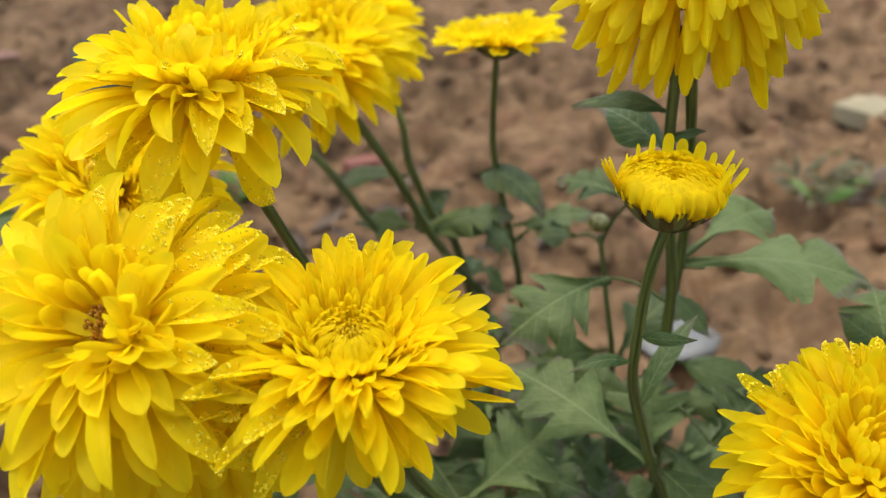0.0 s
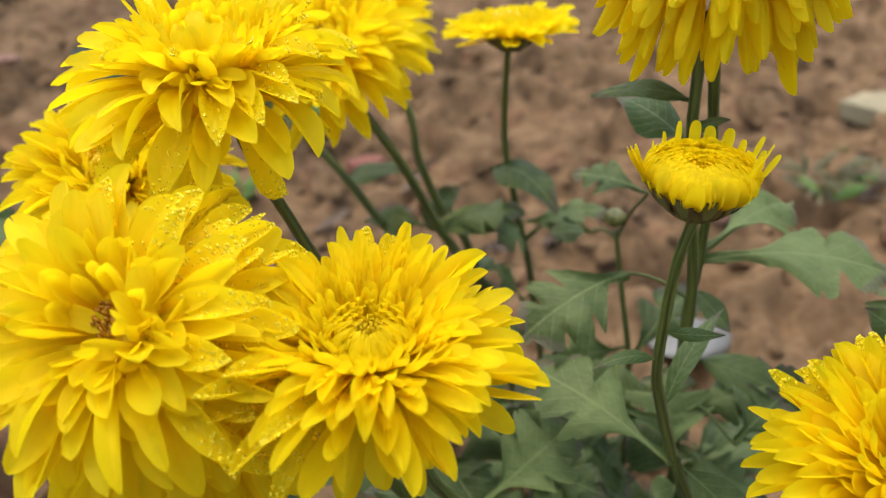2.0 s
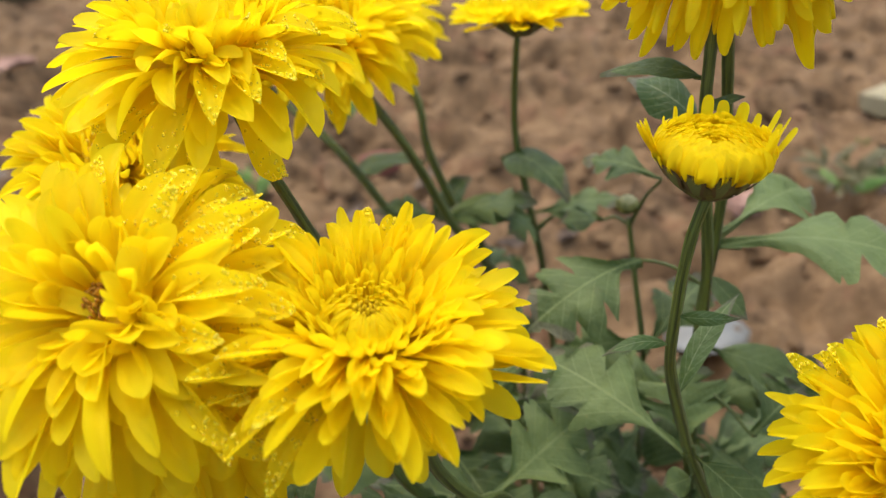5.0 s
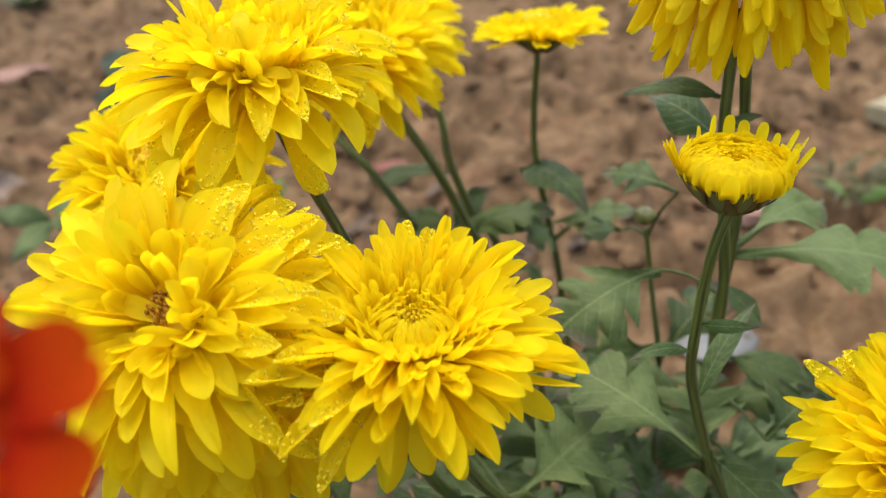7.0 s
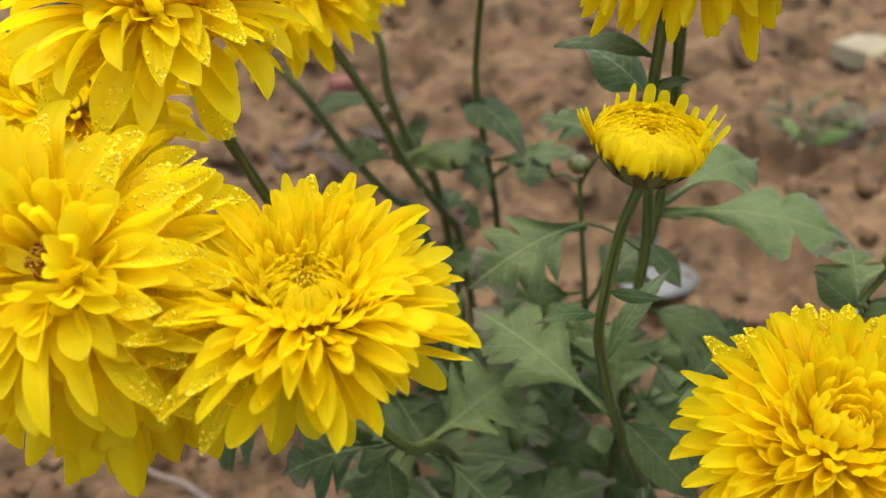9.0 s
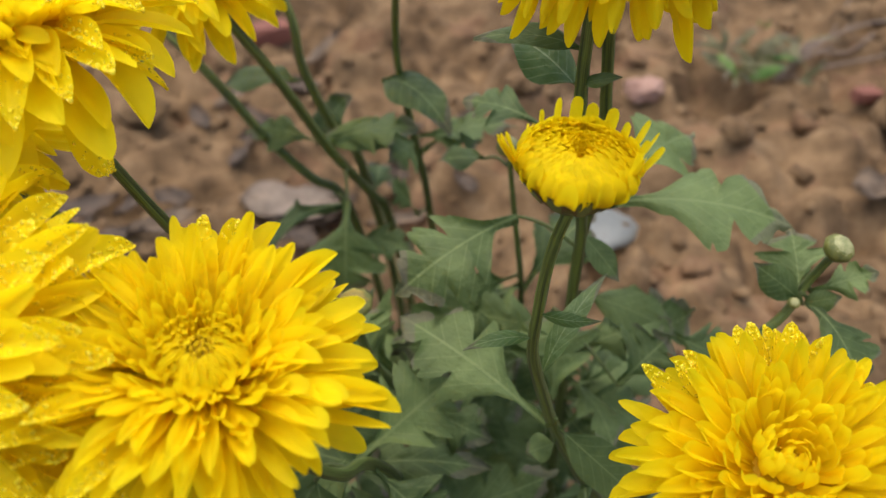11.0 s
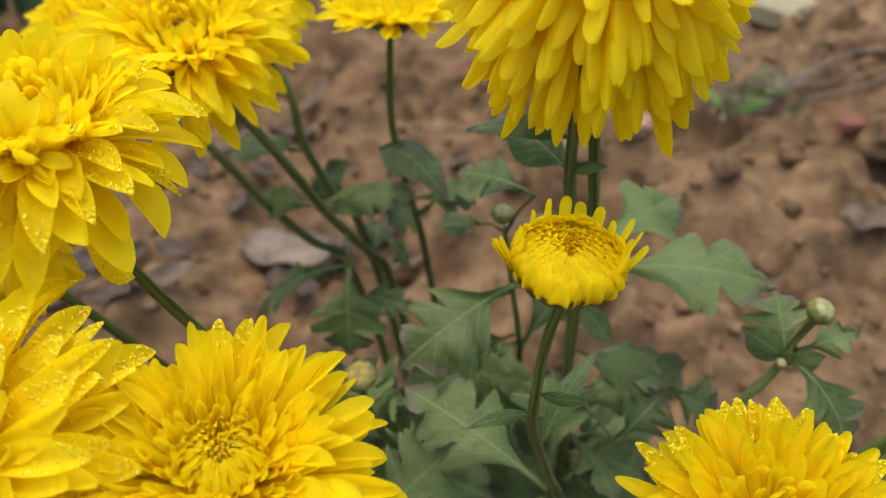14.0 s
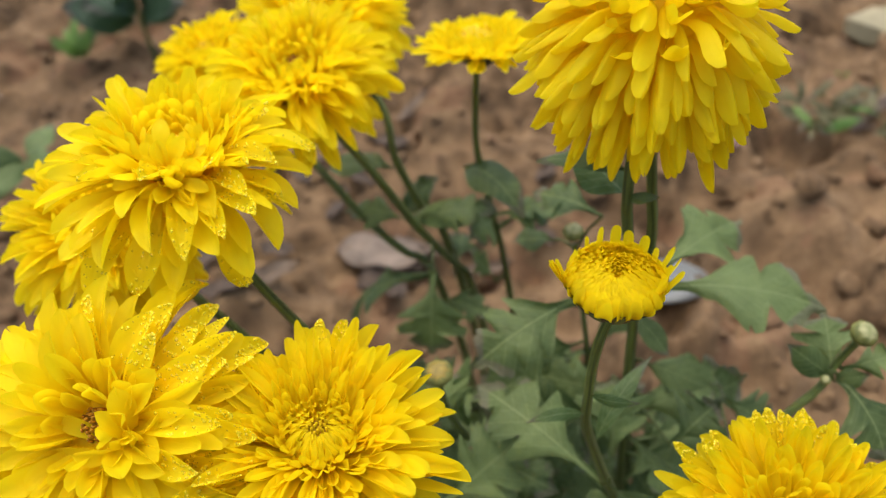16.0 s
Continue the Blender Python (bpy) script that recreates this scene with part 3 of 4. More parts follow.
def stone(name, x, y, r, flat, material, label, seed, turn=0, angular=0.0, sink=0.15):
    vs, fs = lump(random.Random(seed), r, flat, 3, angular)
    ob = new(name, raw_mesh(name, vs, fs, material, None, not angular))
    ob.matrix_basis = pose(x, y, float(relief(x, y)) + r * flat * (1 - sink), random.Random(seed).uniform(-8, 8), 4, turn)
    return tagged(ob, label, "brick piece" if "brick" in name else "soil clod" if "clod" in name else "stone")


stone("stone", 0.605, 1.425, 0.086, 0.30, M_STONE, "pale angular flat stone lying on brown soil", 4, 40, 0.62, 0.15)
stone("stone", 0.295, 1.060, 0.030, 0.55, M_PINK, "small pinkish stone lying on brown soil", 6, 20, 0.85)
stone("brick_fragment", -0.236, 1.216, 0.034, 0.6, M_BRICK, "broken piece of red brick on brown soil", 8, 30, 0.7)
stone("brick_fragment", 0.583, 1.048, 0.021, 0.6, M_BRICK, "small broken piece of red brick on soil", 9, 10, 0.7)


def flat_leaf(name, x, y, length, width, turn, material, label, category, lift=0.008, curl=0.12, z=None):
    """A fallen, curled blade with some thickness."""
    rnd = random.Random(int(abs(x) * 1000))
    rows, cols = 14, 7
    verts = []
    for i in range(rows):
        s = i / (rows - 1)
        w = max(0.06, math.sin(math.pi * s ** 0.85) ** 0.7)
        for j in range(cols):
            v = 2 * j / (cols - 1) - 1
            crease = noise.noise(Vector((3.2 * s + 50 * x, 1.6 * v, 7 * y)))
            jag = 1 + 0.35 * noise.noise(Vector((5 * s, 40 * x, v)))
            verts.append(((s - 0.5) * length, v * w * jag * width / 2, curl * width * (v * v * 0.7 + (2 * s - 1) ** 2 * 0.6) + 0.30 * width * crease))
    n = len(verts)
    verts += [(a, b, c - 0.0012) for a, b, c in verts]
    top = grid_faces(rows, cols)
    faces = top + [tuple(n + i for i in reversed(f)) for f in top]
    rim = [j for j in range(cols)] + [i * cols + cols - 1 for i in range(1, rows)] + [(rows - 1) * cols + j for j in range(cols - 2, -1, -1)] + [i * cols for i in range(rows - 2, 0, -1)]
    faces += [(rim[k], rim[(k + 1) % len(rim)], n + rim[(k + 1) % len(rim)], n + rim[k]) for k in range(len(rim))]
    ob = new(name, raw_mesh(name, verts, faces, material))
    gz = max(float(relief(x + a, y + b)) for a in (-0.02, 0, 0.02) for b in (-0.02, 0, 0.02))
    ob.matrix_basis = pose(x, y, gz + lift if z is None else z, rnd.uniform(-10, 10), rnd.uniform(-10, 10), turn)
    return tagged(ob, label, category)


flat_leaf("fallen_leaf", -0.150, 0.858, 0.125, 0.060, 5, M_PALE, "large pale dry leaf fallen on the soil", "fallen leaf", 0.012)
flat_leaf("fallen_leaf", -1.127, 1.655, 0.150, 0.060, 12, M_PINK, "long faded pink dry leaf lying on soil", "fallen leaf", 0.008)
flat_leaf("fallen_leaf", -0.930, 1.214, 0.110, 0.065, 8, M_PALE, "broad pale dry leaf lying on soil", "fallen leaf", 0.008)
flat_leaf("fallen_leaf", 0.531, 0.842, 0.085, 0.045, 15, M_DRY, "yellowish brown dry leaf lying on soil", "fallen leaf")
flat_leaf("fallen_leaf", -0.147, 1.153, 0.085, 0.018, 60, M_DRY, "narrow dry blade of straw on soil", "fallen leaf")


# dead leaf scraps, their dark tone also standing for shade behind the stems
M_LITTER = plain_material("dark_dead_leaf", (0.030, 0.020, 0.013), (0.095, 0.062, 0.040), 45, 0.8, 0.001)
rnd = random.Random(44)
for k in range(22):
    x, y = rnd.uniform(-0.42, 0.06), rnd.uniform(0.72, 1.12)
    flat_leaf("leaf_scrap", x, y, rnd.uniform(0.04, 0.085), rnd.uniform(0.018, 0.036), rnd.uniform(0, 360), M_DRY if k % 7 == 3 else M_LITTER, "small crumpled scrap of dead leaf on soil", "leaf litter", 0.004, 0.2)
for k, (x, y, r) in enumerate(((0.314, 0.985, 0.030), (0.620, 1.02, 0.045), (0.380, 0.925, 0.022), (0.455, 0.89, 0.016), (0.70, 1.25, 0.04), (0.24, 1.20, 0.032), (0.13, 1.03, 0.024), (-0.36, 0.98, 0.030), (-0.28, 1.14, 0.034), (-0.62, 1.05, 0.04), (0.42, 1.42, 0.045))):
    stone("soil_clod", x, y, r, 0.55, M_SOIL, "large rounded clod of brown soil", 60 + k, 37 * k, 0.0, 0.6)


def scrap(x, y, rx, ry):
    """A limp roundish sheet with a torn rim, lying on the clods."""
    rnd = random.Random(8)
    verts, rings, n = [], 6, 36
    edge = [1 + 0.07 * math.sin(3 * k * math.tau / n + 1) + rnd.uniform(-0.03, 0.03) for k in range(n)]
    top = max(float(relief(x + rx * a, y + ry * b)) for a in (-0.9, -0.4, 0, 0.4, 0.9) for b in (-0.9, -0.4, 0, 0.4, 0.9))
    for i in range(rings + 1):
        for k in range(n):
            a, q = k * math.tau / n, max(i / rings, 0.01)
            verts.append((rx * q * edge[k] * math.cos(a), ry * q * edge[k] * math.sin(a), 0.003 * math.sin(5 * q + 2 * a) * q - 0.004 * q ** 4))
    m = len(verts)
    verts += [(a, b, c - 0.0015) for a, b, c in verts]
    up = [(i * n + k, (i + 1) * n + k, (i + 1) * n + (k + 1) % n, i * n + (k + 1) % n) for i in range(rings) for k in range(n)]
    faces = up + [tuple(m + v for v in reversed(f)) for f in up] + [(rings * n + k, m + rings * n + k, m + rings * n + (k + 1) % n, rings * n + (k + 1) % n) for k in range(n)]
    ob = new("plastic_scrap", raw_mesh("plastic_scrap", verts, faces, M_WHITE))
    ob.location = (x, y, top - 0.020)
    return tagged(ob, "scrap of white plastic lying on the soil", "plastic scrap")


scrap(0.200, 0.786, 0.047, 0.036)


def twig(pts, r, label):
    base = Vector(pts[0])
    me = tube_mesh("twig", [Vector(p) - base for p in pts], [r * (1 - 0.5 * i / len(pts)) for i in range(len(pts))], M_TWIG, 8, 0.06)
    ob = new("twig", me)
    ob.location = base
    return tagged(ob, label, "twig")


def on_soil(x, y, up=0.006):
    return (x, y, float(relief(x, y)) + up)


twig([on_soil(-0.15, 0.43), on_soil(-0.19, 0.455), on_soil(-0.24, 0.48), on_soil(-0.30, 0.51), on_soil(-0.36, 0.56)], 0.0045, "pale dry twig lying on the brown soil")
for k, (dx, dy) in enumerate(((0.16, 0.09), (0.20, 0.05), (0.12, 0.13), (0.24, 0.11), (0.09, 0.06))):
    x0, y0 = 0.48 + 0.01 * k, 1.11 + 0.012 * k
    twig([on_soil(x0, y0, 0.01), on_soil(x0 + dx * 0.4, y0 + dy * 0.5, 0.022), on_soil(x0 + dx * 0.75, y0 + dy * 0.7, 0.020), on_soil(x0 + dx, y0 + dy, 0.012)], 0.0022, "thin bleached dry stalk lying over the weed")
twig([on_soil(0.44, 1.12), on_soil(0.50, 1.15), on_soil(0.58, 1.20), on_soil(0.66, 1.22)], 0.003, "thin dry stalk lying on the soil")

# ---- the chrysanthemums ----
BED = "chrysanthemums in the bed"
OPEN = ((18, 96, 0.0060, 0.0019, "floret", 0.0062, 0.0092, 0.8), (23, 92, 0.0070, 0.0021, "floret", 0.0078, 0.0090, 0.8), (28, 84, 0.0080, 0.0023, "floret", 0.0094, 0.0082, 0.8), (31, 74, 0.0095, 0.0026, "floret", 0.0108, 0.0070, 0.9),
        (34, 66, 0.0125, 0.0031, "up", 0.0114, 0.0062, 1), (36, 57, 0.0165, 0.0038, "up", 0.0118, 0.0055, 1), (38, 48, 0.021, 0.0044, "up", 0.0125, 0.0050, 1), (40, 38, 0.027, 0.0052, "up", 0.0115, 0.0042, 1.1),
        (40, 29, 0.033, 0.0058, "flat", 0.0105, 0.0034, 1.1), (40, 21, 0.0385, 0.0064, "flat", 0.0100, 0.0022, 1.2), (38, 13, 0.043, 0.0068, "flat", 0.0095, 0.001, 1.3), (34, 5, 0.0455, 0.0072, "flat", 0.0090, -0.001, 1.4),
        (12, -7, 0.043, 0.0082, "over", 0.0085, -0.003, 1.4), (7, -40, 0.039, 0.0108, "hang", 0.0090, -0.004, 1.1, 264, 64))
POMPON = ((5, 74, 0.018, 0.0090, "curl", 0.003, 0.0440, 1.8), (8, 52, 0.021, 0.0095, "curl", 0.008, 0.0425, 1.8), (12, 24, 0.024, 0.0090, "curl", 0.013, 0.0400, 1.8), (20, 8, 0.027, 0.0078, "shingle", 0.0175, 0.0370, 1.7),
          (27, -8, 0.028, 0.0070, "shingle", 0.0225, 0.0325, 1.6), (32, -22, 0.029, 0.0068, "shingle", 0.0265, 0.0270, 1.5), (36, -34, 0.030, 0.0067, "shingle", 0.0300, 0.0205, 1.5), (38, -40, 0.030, 0.0066, "shingle", 0.0325, 0.0140, 1.5),
          (40, -45, 0.030, 0.0066, "shingle", 0.0335, 0.0075, 1.5), (38, -50, 0.031, 0.0065, "shingle", 0.0330, 0.0015, 1.5), (30, -56, 0.030, 0.0063, "shingle", 0.0310, -0.0020, 1.7), (3, -62, 0.037, 0.0064, "shingle", 0.0280, -0.0040, 1.2, 228, 26), (3, -64, 0.040, 0.0064, "shingle", 0.0280, -0.0040, 1.2, 318, 22),
          (6, 34, 0.020, 0.0100, "curl", 0.0200, 0.0350, 1.8, 272, 50), (5, 12, 0.019, 0.0090, "curl", 0.0265, 0.0270, 1.8, 275, 40))
FLUFF = ((12, 90, 0.009, 0.0030, "in", 0.0060, 0.0140, 0.9), (18, 80, 0.013, 0.0036, "in", 0.0085, 0.0130, 1), (24, 66, 0.017, 0.0042, "in", 0.0100, 0.0112, 1.1), (30, 52, 0.022, 0.0048, "up", 0.0105, 0.0092, 1.2), (34, 41, 0.028, 0.0056, "up", 0.0105, 0.0075, 1.2),
         (36, 31, 0.033, 0.0062, "flat", 0.0105, 0.0058, 1.2), (36, 21, 0.038, 0.0070, "over", 0.0105, 0.0040, 1.2), (34, 11, 0.042, 0.0078, "over", 0.0100, 0.0020, 1.2), (30, 1, 0.0445, 0.0084, "over", 0.0100, 0.0, 1.2),
         (22, -12, 0.0450, 0.0090, "over", 0.0100, -0.0020, 1.3))
SKIRT = ((11, -8, 0.034, 0.0128, "shingle", 0.020, 0.0260, 1.7, 270, 100), (13, -26, 0.036, 0.0128, "shingle", 0.024, 0.0190, 1.6, 270, 105), (15, -42, 0.038, 0.0128, "shingle", 0.0265, 0.0110, 1.5, 270, 105),
         (16, -54, 0.038, 0.0128, "shingle", 0.0275, 0.0030, 1.4, 270, 105), (16, -64, 0.038, 0.0100, "shingle", 0.0260, -0.0050, 1.4, 270, 105), (12, -72, 0.036, 0.0095, "shingle", 0.022, -0.010, 1.4, 270, 100))
LOOSE = ((10, 80, 0.016, 0.0060, "in", 0.006, 0.010, 1), (16, 62, 0.023, 0.0082, "up", 0.007, 0.009, 1), (20, 46, 0.029, 0.0100, "flat", 0.008, 0.008, 1),
         (22, 32, 0.035, 0.0108, "over", 0.009, 0.006, 1), (24, 20, 0.041, 0.0112, "over", 0.010, 0.004, 1), (26, 8, 0.045, 0.0114, "over", 0.010, 0.002, 1),
         (24, -4, 0.048, 0.0114, "over", 0.011, 0.0, 1), (20, -18, 0.048, 0.0114, "over", 0.011, -0.002, 1), (12, -38, 0.044, 0.0110, "droop", 0.011, -0.004, 1))
CUP = ((9, 90, 0.0050, 0.0030, "floret", 0.0030, 0.0038, 0.5), (13, 90, 0.0054, 0.0032, "floret", 0.0046, 0.0043, 0.5), (16, 90, 0.0058, 0.0034, "floret", 0.0062, 0.0045, 0.5), (20, 90, 0.0062, 0.0035, "floret", 0.0078, 0.0043, 0.5), (24, 89, 0.0066, 0.0035, "floret", 0.0095, 0.0038, 0.5),
       (28, 88, 0.0072, 0.0036, "floret", 0.0112, 0.0031, 0.5), (31, 86, 0.0080, 0.0037, "floret", 0.0130, 0.0024, 0.5), (33, 84, 0.0088, 0.0039, "floret", 0.0147, 0.0014, 0.5), (32, 80, 0.0098, 0.0043, "bun", 0.0158, 0.0007, 0.6), (30, 73, 0.0114, 0.0048, "bun", 0.0154, -0.0004, 0.6),
       (27, 66, 0.0126, 0.0052, "bun", 0.0148, -0.0012, 0.6), (23, 60, 0.0136, 0.0056, "bun", 0.0140, -0.0018, 0.7), (7, 75, 0.0180, 0.0042, "spike", 0.0150, -0.0015, 1.0, 92, 74), (1, 57, 0.0225, 0.0042, "spike", 0.0142, -0.0020, 0.5, 187, 0), (3, 66, 0.0200, 0.0040, "spike", 0.0142, -0.0020, 1.0, -6, 32))
DAISY = ((16, 88, 0.011, 0.0038, "up", 0.004, 0.005, 0.9), (26, 86, 0.011, 0.0040, "up", 0.008, 0.005, 0.9), (34, 82, 0.011, 0.0042, "up", 0.0125, 0.0045, 0.9), (38, 74, 0.0115, 0.0044, "up", 0.0165, 0.004, 0.9),
         (38, 58, 0.013, 0.0048, "up", 0.0195, 0.003, 0.9), (36, 36, 0.017, 0.0058, "up", 0.0195, 0.002, 0.9), (32, 18, 0.027, 0.0072, "flat", 0.014, 0.001, 0.9), (26, 5, 0.035, 0.0082, "flat", 0.008, 0.0, 1.0))


SWIRL = ((9, 86, 0.012, 0.0046, "in", 0.003, 0.010, 1), (13, 78, 0.014, 0.0050, "in", 0.006, 0.009, 1), (18, 70, 0.017, 0.0052, "in", 0.008, 0.008, 1), (24, 56, 0.021, 0.0052, "in", 0.009, 0.007, 1),
         (30, 44, 0.026, 0.0054, "up", 0.009, 0.006, 1), (34, 34, 0.031, 0.0058, "up", 0.009, 0.005, 1), (38, 26, 0.036, 0.0060, "up", 0.009, 0.004, 1),
         (40, 17, 0.040, 0.0064, "flat", 0.009, 0.002, 1), (40, 8, 0.043, 0.0068, "flat", 0.009, 0.001, 1), (32, -2, 0.045, 0.0074, "flat", 0.009, -0.001, 1), (16, -16, 0.045, 0.0084, "over", 0.009, -0.003, 1))


def sized(rings, k, tilt=0.0, more=1.0, slim=1.0, wild=1.0):
    return [(max(6, round(n * more)), e + tilt, l * k, w * k * slim, kind, br * k, bh * k, q * wild, *sector) for n, e, l, w, kind, br, bh, q, *sector in rings]


# the round-eyed bloom in front
front = thing("chrysanthemum", (0.05, 0.36, 0.0), "yellow chrysanthemum with an open bloom and golden eye", "flower", BED)
bloom(front, (-0.0182, 0.249, 0.462), (0.12, -0.05, 1.0), sized(OPEN, 0.98), 11, (0.0062, 0.0020, 34), 0.0105, 10, wet=0.75, wet_side=165, lay=5, disc_material=M_EYE, label="open yellow bloom with a ring of short florets round its eye", core=(0.020, 0.009))
stem(front, [(0.05, 0.36, -0.01), (0.045, 0.35, 0.12), (0.030, 0.33, 0.25), (0.016, 0.310, 0.314), (0.006, 0.290, 0.337), (-0.007, 0.275, 0.374), (-0.010, 0.262, 0.42), (-0.013, 0.253, 0.455)], 0.0045, 0.0028)

# the half-open cup on its straight stem
half_open = thing("chrysanthemum", (0.155, 0.36, 0.0), "half-open yellow chrysanthemum cup on a straight stem", "flower", BED)
bloom(half_open, (0.0948, 0.308, 0.4912), (0.06, 0.03, 1.0), sized(CUP, 0.98), 12, (0.0032, 0.0015, 14), 0.0018, 0, core=(0.0146, 0.0058), cup=(0.0158, 0.0128, 0.0016, 60, None, 0.66), disc_material=M_GREENISH, label="half-open cup of upright yellow petals")
stem(half_open, [(0.155, 0.36, -0.01), (0.152, 0.35, 0.12), (0.142, 0.33, 0.21), (0.132, 0.322, 0.256), (0.116, 0.318, 0.295), (0.102, 0.315, 0.334), (0.094, 0.312, 0.364), (0.087, 0.309, 0.398), (0.087, 0.307, 0.425), (0.0895, 0.305, 0.460), (0.0950, 0.3065, 0.4825)], 0.0033, 0.0030)

# the tall pompon on a pair of stems
plant_b = thing("chrysanthemum", (0.13, 0.44, 0.0), "tall yellow pompon chrysanthemum with hanging petals", "flower", BED)
bloom(plant_b, (0.110, 0.391, 0.551), (0.03, -0.16, 1.0), sized(POMPON, 0.95), 13, (0.006, 0.003, 20), 0.040, 0, cup=(0.017, 0.016), label="dense yellow pompon bloom with drooping petals", core=(0.031, 0.042))
stem(plant_b, [(0.125, 0.42, -0.01), (0.12, 0.41, 0.15), (0.115, 0.395, 0.331), (0.114, 0.390, 0.393), (0.105, 0.381, 0.472), (0.107, 0.388, 0.528)], 0.0042, 0.0034)
stem(plant_b, [(0.13, 0.44, -0.01), (0.125, 0.43, 0.18), (0.119, 0.420, 0.328), (0.121, 0.415, 0.379), (0.122, 0.410, 0.429), (0.119, 0.405, 0.463), (0.112, 0.395, 0.529)], 0.0042, 0.0034)

TUFT = ((5, 70, 0.010, 0.0040, "in", 0.002, 0.002, 1.6), (7, 48, 0.015, 0.0058, "over", 0.003, 0.002, 1.6), (8, 26, 0.019, 0.0070, "over", 0.004, 0.001, 1.6), (8, 6, 0.022, 0.0078, "droop", 0.005, 0.0, 1.6))

# the wide bloom with layered petals
wide = thing("chrysanthemum", (-0.01, 0.42, 0.0), "wide yellow chrysanthemum with layered drooping petals", "flower", BED)
bloom(wide, (-0.091, 0.347, 0.518), (0.05, 0.0, 1.0), [*sized(FLUFF[:6], 1.06, 2, 0.95, 1.2), (27, 20, 0.041, 0.0098, "over", 0.011, 0.004, 1.3), (25, 8, 0.045, 0.0108, "over", 0.011, 0.002, 1.3), (22, -4, 0.047, 0.0115, "over", 0.011, 0.0, 1.4), (7, -14, 0.040, 0.0110, "over", 0.012, -0.001, 1.4, 290, 80), (5, -40, 0.040, 0.0100, "hang", 0.012, -0.004, 1.2, 266, 46)], 14, (0.008, 0.003, 40), 0.0135, 0, wet=0.45, wet_side=315, lay=8, label="wide yellow bloom of layered loose petals", core=(0.027, 0.018))
bloom(wide, (-0.086, 0.328, 0.532), (0.15, -0.70, 0.70), sized(TUFT, 0.85), 28, (0.003, 0.002, 8), 0.0, 0, cup=None, label="side tuft of short petals")
stem(wide, [(-0.01, 0.42, -0.01), (-0.012, 0.40, 0.15), (-0.025, 0.375, 0.30), (-0.055, 0.345, 0.421), (-0.062, 0.338, 0.449), (-0.072, 0.332, 0.485), (-0.082, 0.338, 0.508)], 0.0034, 0.0025)

# the heavy double bloom
heavy = thing("chrysanthemum", (-0.02, 0.40, 0.0), "heavy double yellow chrysanthemum hanging over its stem", "flower", BED)
bloom(heavy, (-0.096, 0.245, 0.476), (-0.02, -0.52, 0.84), sized(LOOSE, 1.0, -2, 1.3, 0.90, 1.5)[1:-2], 15, (0.0065, 0.004, 34), 0.012, 40, disc_material=M_RUST, wet=0.75, wet_side=20, lay=12, label="heavy yellow bloom with a dark split centre", core=(0.022, 0.013))
bloom(heavy, (-0.090, 0.264, 0.440), (0.0, -0.12, 1.0), SKIRT, 16, (0.008, 0.004, 20), 0.004, 0, cup=None, label="lower layer of hanging yellow petals", core=(0.027, 0.030))
bloom(heavy, (-0.0835, 0.236, 0.479), (0.3, -0.8, 0.35), TUFT, 27, (0.003, 0.002, 8), 0.0, 0, cup=None, label="side tuft of curled petals round a dark split")
stem(heavy, [(-0.02, 0.40, -0.01), (-0.018, 0.37, 0.15), (-0.022, 0.325, 0.29), (-0.027, 0.310, 0.321), (-0.043, 0.305, 0.357), (-0.063, 0.300, 0.385), (-0.085, 0.280, 0.45)], 0.0045, 0.0034)

# the flat daisy-like bloom on a thin stem
flat = thing("chrysanthemum", (0.045, 0.55, 0.0), "flat yellow chrysanthemum on a thin bent stem", "flower", BED)
bloom(flat, (0.022, 0.546, 0.463), (0.0, 0.16, 1.0), sized(DAISY, 0.98), 17, (0.014, 0.005, 60), 0.004, 0, cup=(0.014, 0.009), label="flat yellow bloom seen from its edge")
stem(flat, [(0.045, 0.55, -0.01), (0.042, 0.547, 0.15), (0.032, 0.545, 0.278), (0.026, 0.545, 0.319), (0.021, 0.545, 0.352), (0.016, 0.545, 0.396), (0.020, 0.546, 0.456)], 0.0034, 0.0026)

# two blooms behind, and a third, on leaning stems
rear = thing("chrysanthemum", (0.02, 0.55, 0.0), "yellow chrysanthemum on a leaning stem behind others", "flower", BED)
bloom(rear, (-0.083, 0.497, 0.470), (0.08, -0.22, 0.96), [*sized(FLUFF, 1.08, 3), (5, -16, 0.046, 0.0096, "over", 0.011, -0.003, 1.2, 330, 60)], 18, (0.008, 0.003, 50), 0.0145, 0, lay=3, disc_material=M_RUST, label="open yellow bloom with drooping outer petals", core=(0.020, 0.009))
stem(rear, [(0.02, 0.55, -0.01), (0.018, 0.545, 0.14), (0.006, 0.535, 0.263), (-0.005, 0.530, 0.292), (-0.027, 0.518, 0.338), (-0.046, 0.495, 0.405), (-0.077, 0.492, 0.462)], 0.0042, 0.003)
far = thing("chrysanthemum", (0.01, 0.57, 0.0), "yellow chrysanthemum standing behind the other blooms", "flower", BED)
bloom(far, (-0.093, 0.605, 0.448), (0.05, -0.2, 0.98), sized(FLUFF, 1.14), 19, (0.010, 0.004, 30), 0.014, 0, core=(0.022, 0.014))
stem(far, [(0.01, 0.57, -0.01), (0.005, 0.56, 0.16), (-0.012, 0.545, 0.305), (-0.027, 0.548, 0.33), (-0.042, 0.545, 0.379), (-0.050, 0.56, 0.415), (-0.088, 0.602, 0.440)], 0.0042, 0.003)
small = thing("chrysanthemum", (0.0, 0.545, 0.0), "smaller yellow chrysanthemum on a pale leaning stem", "flower", BED)
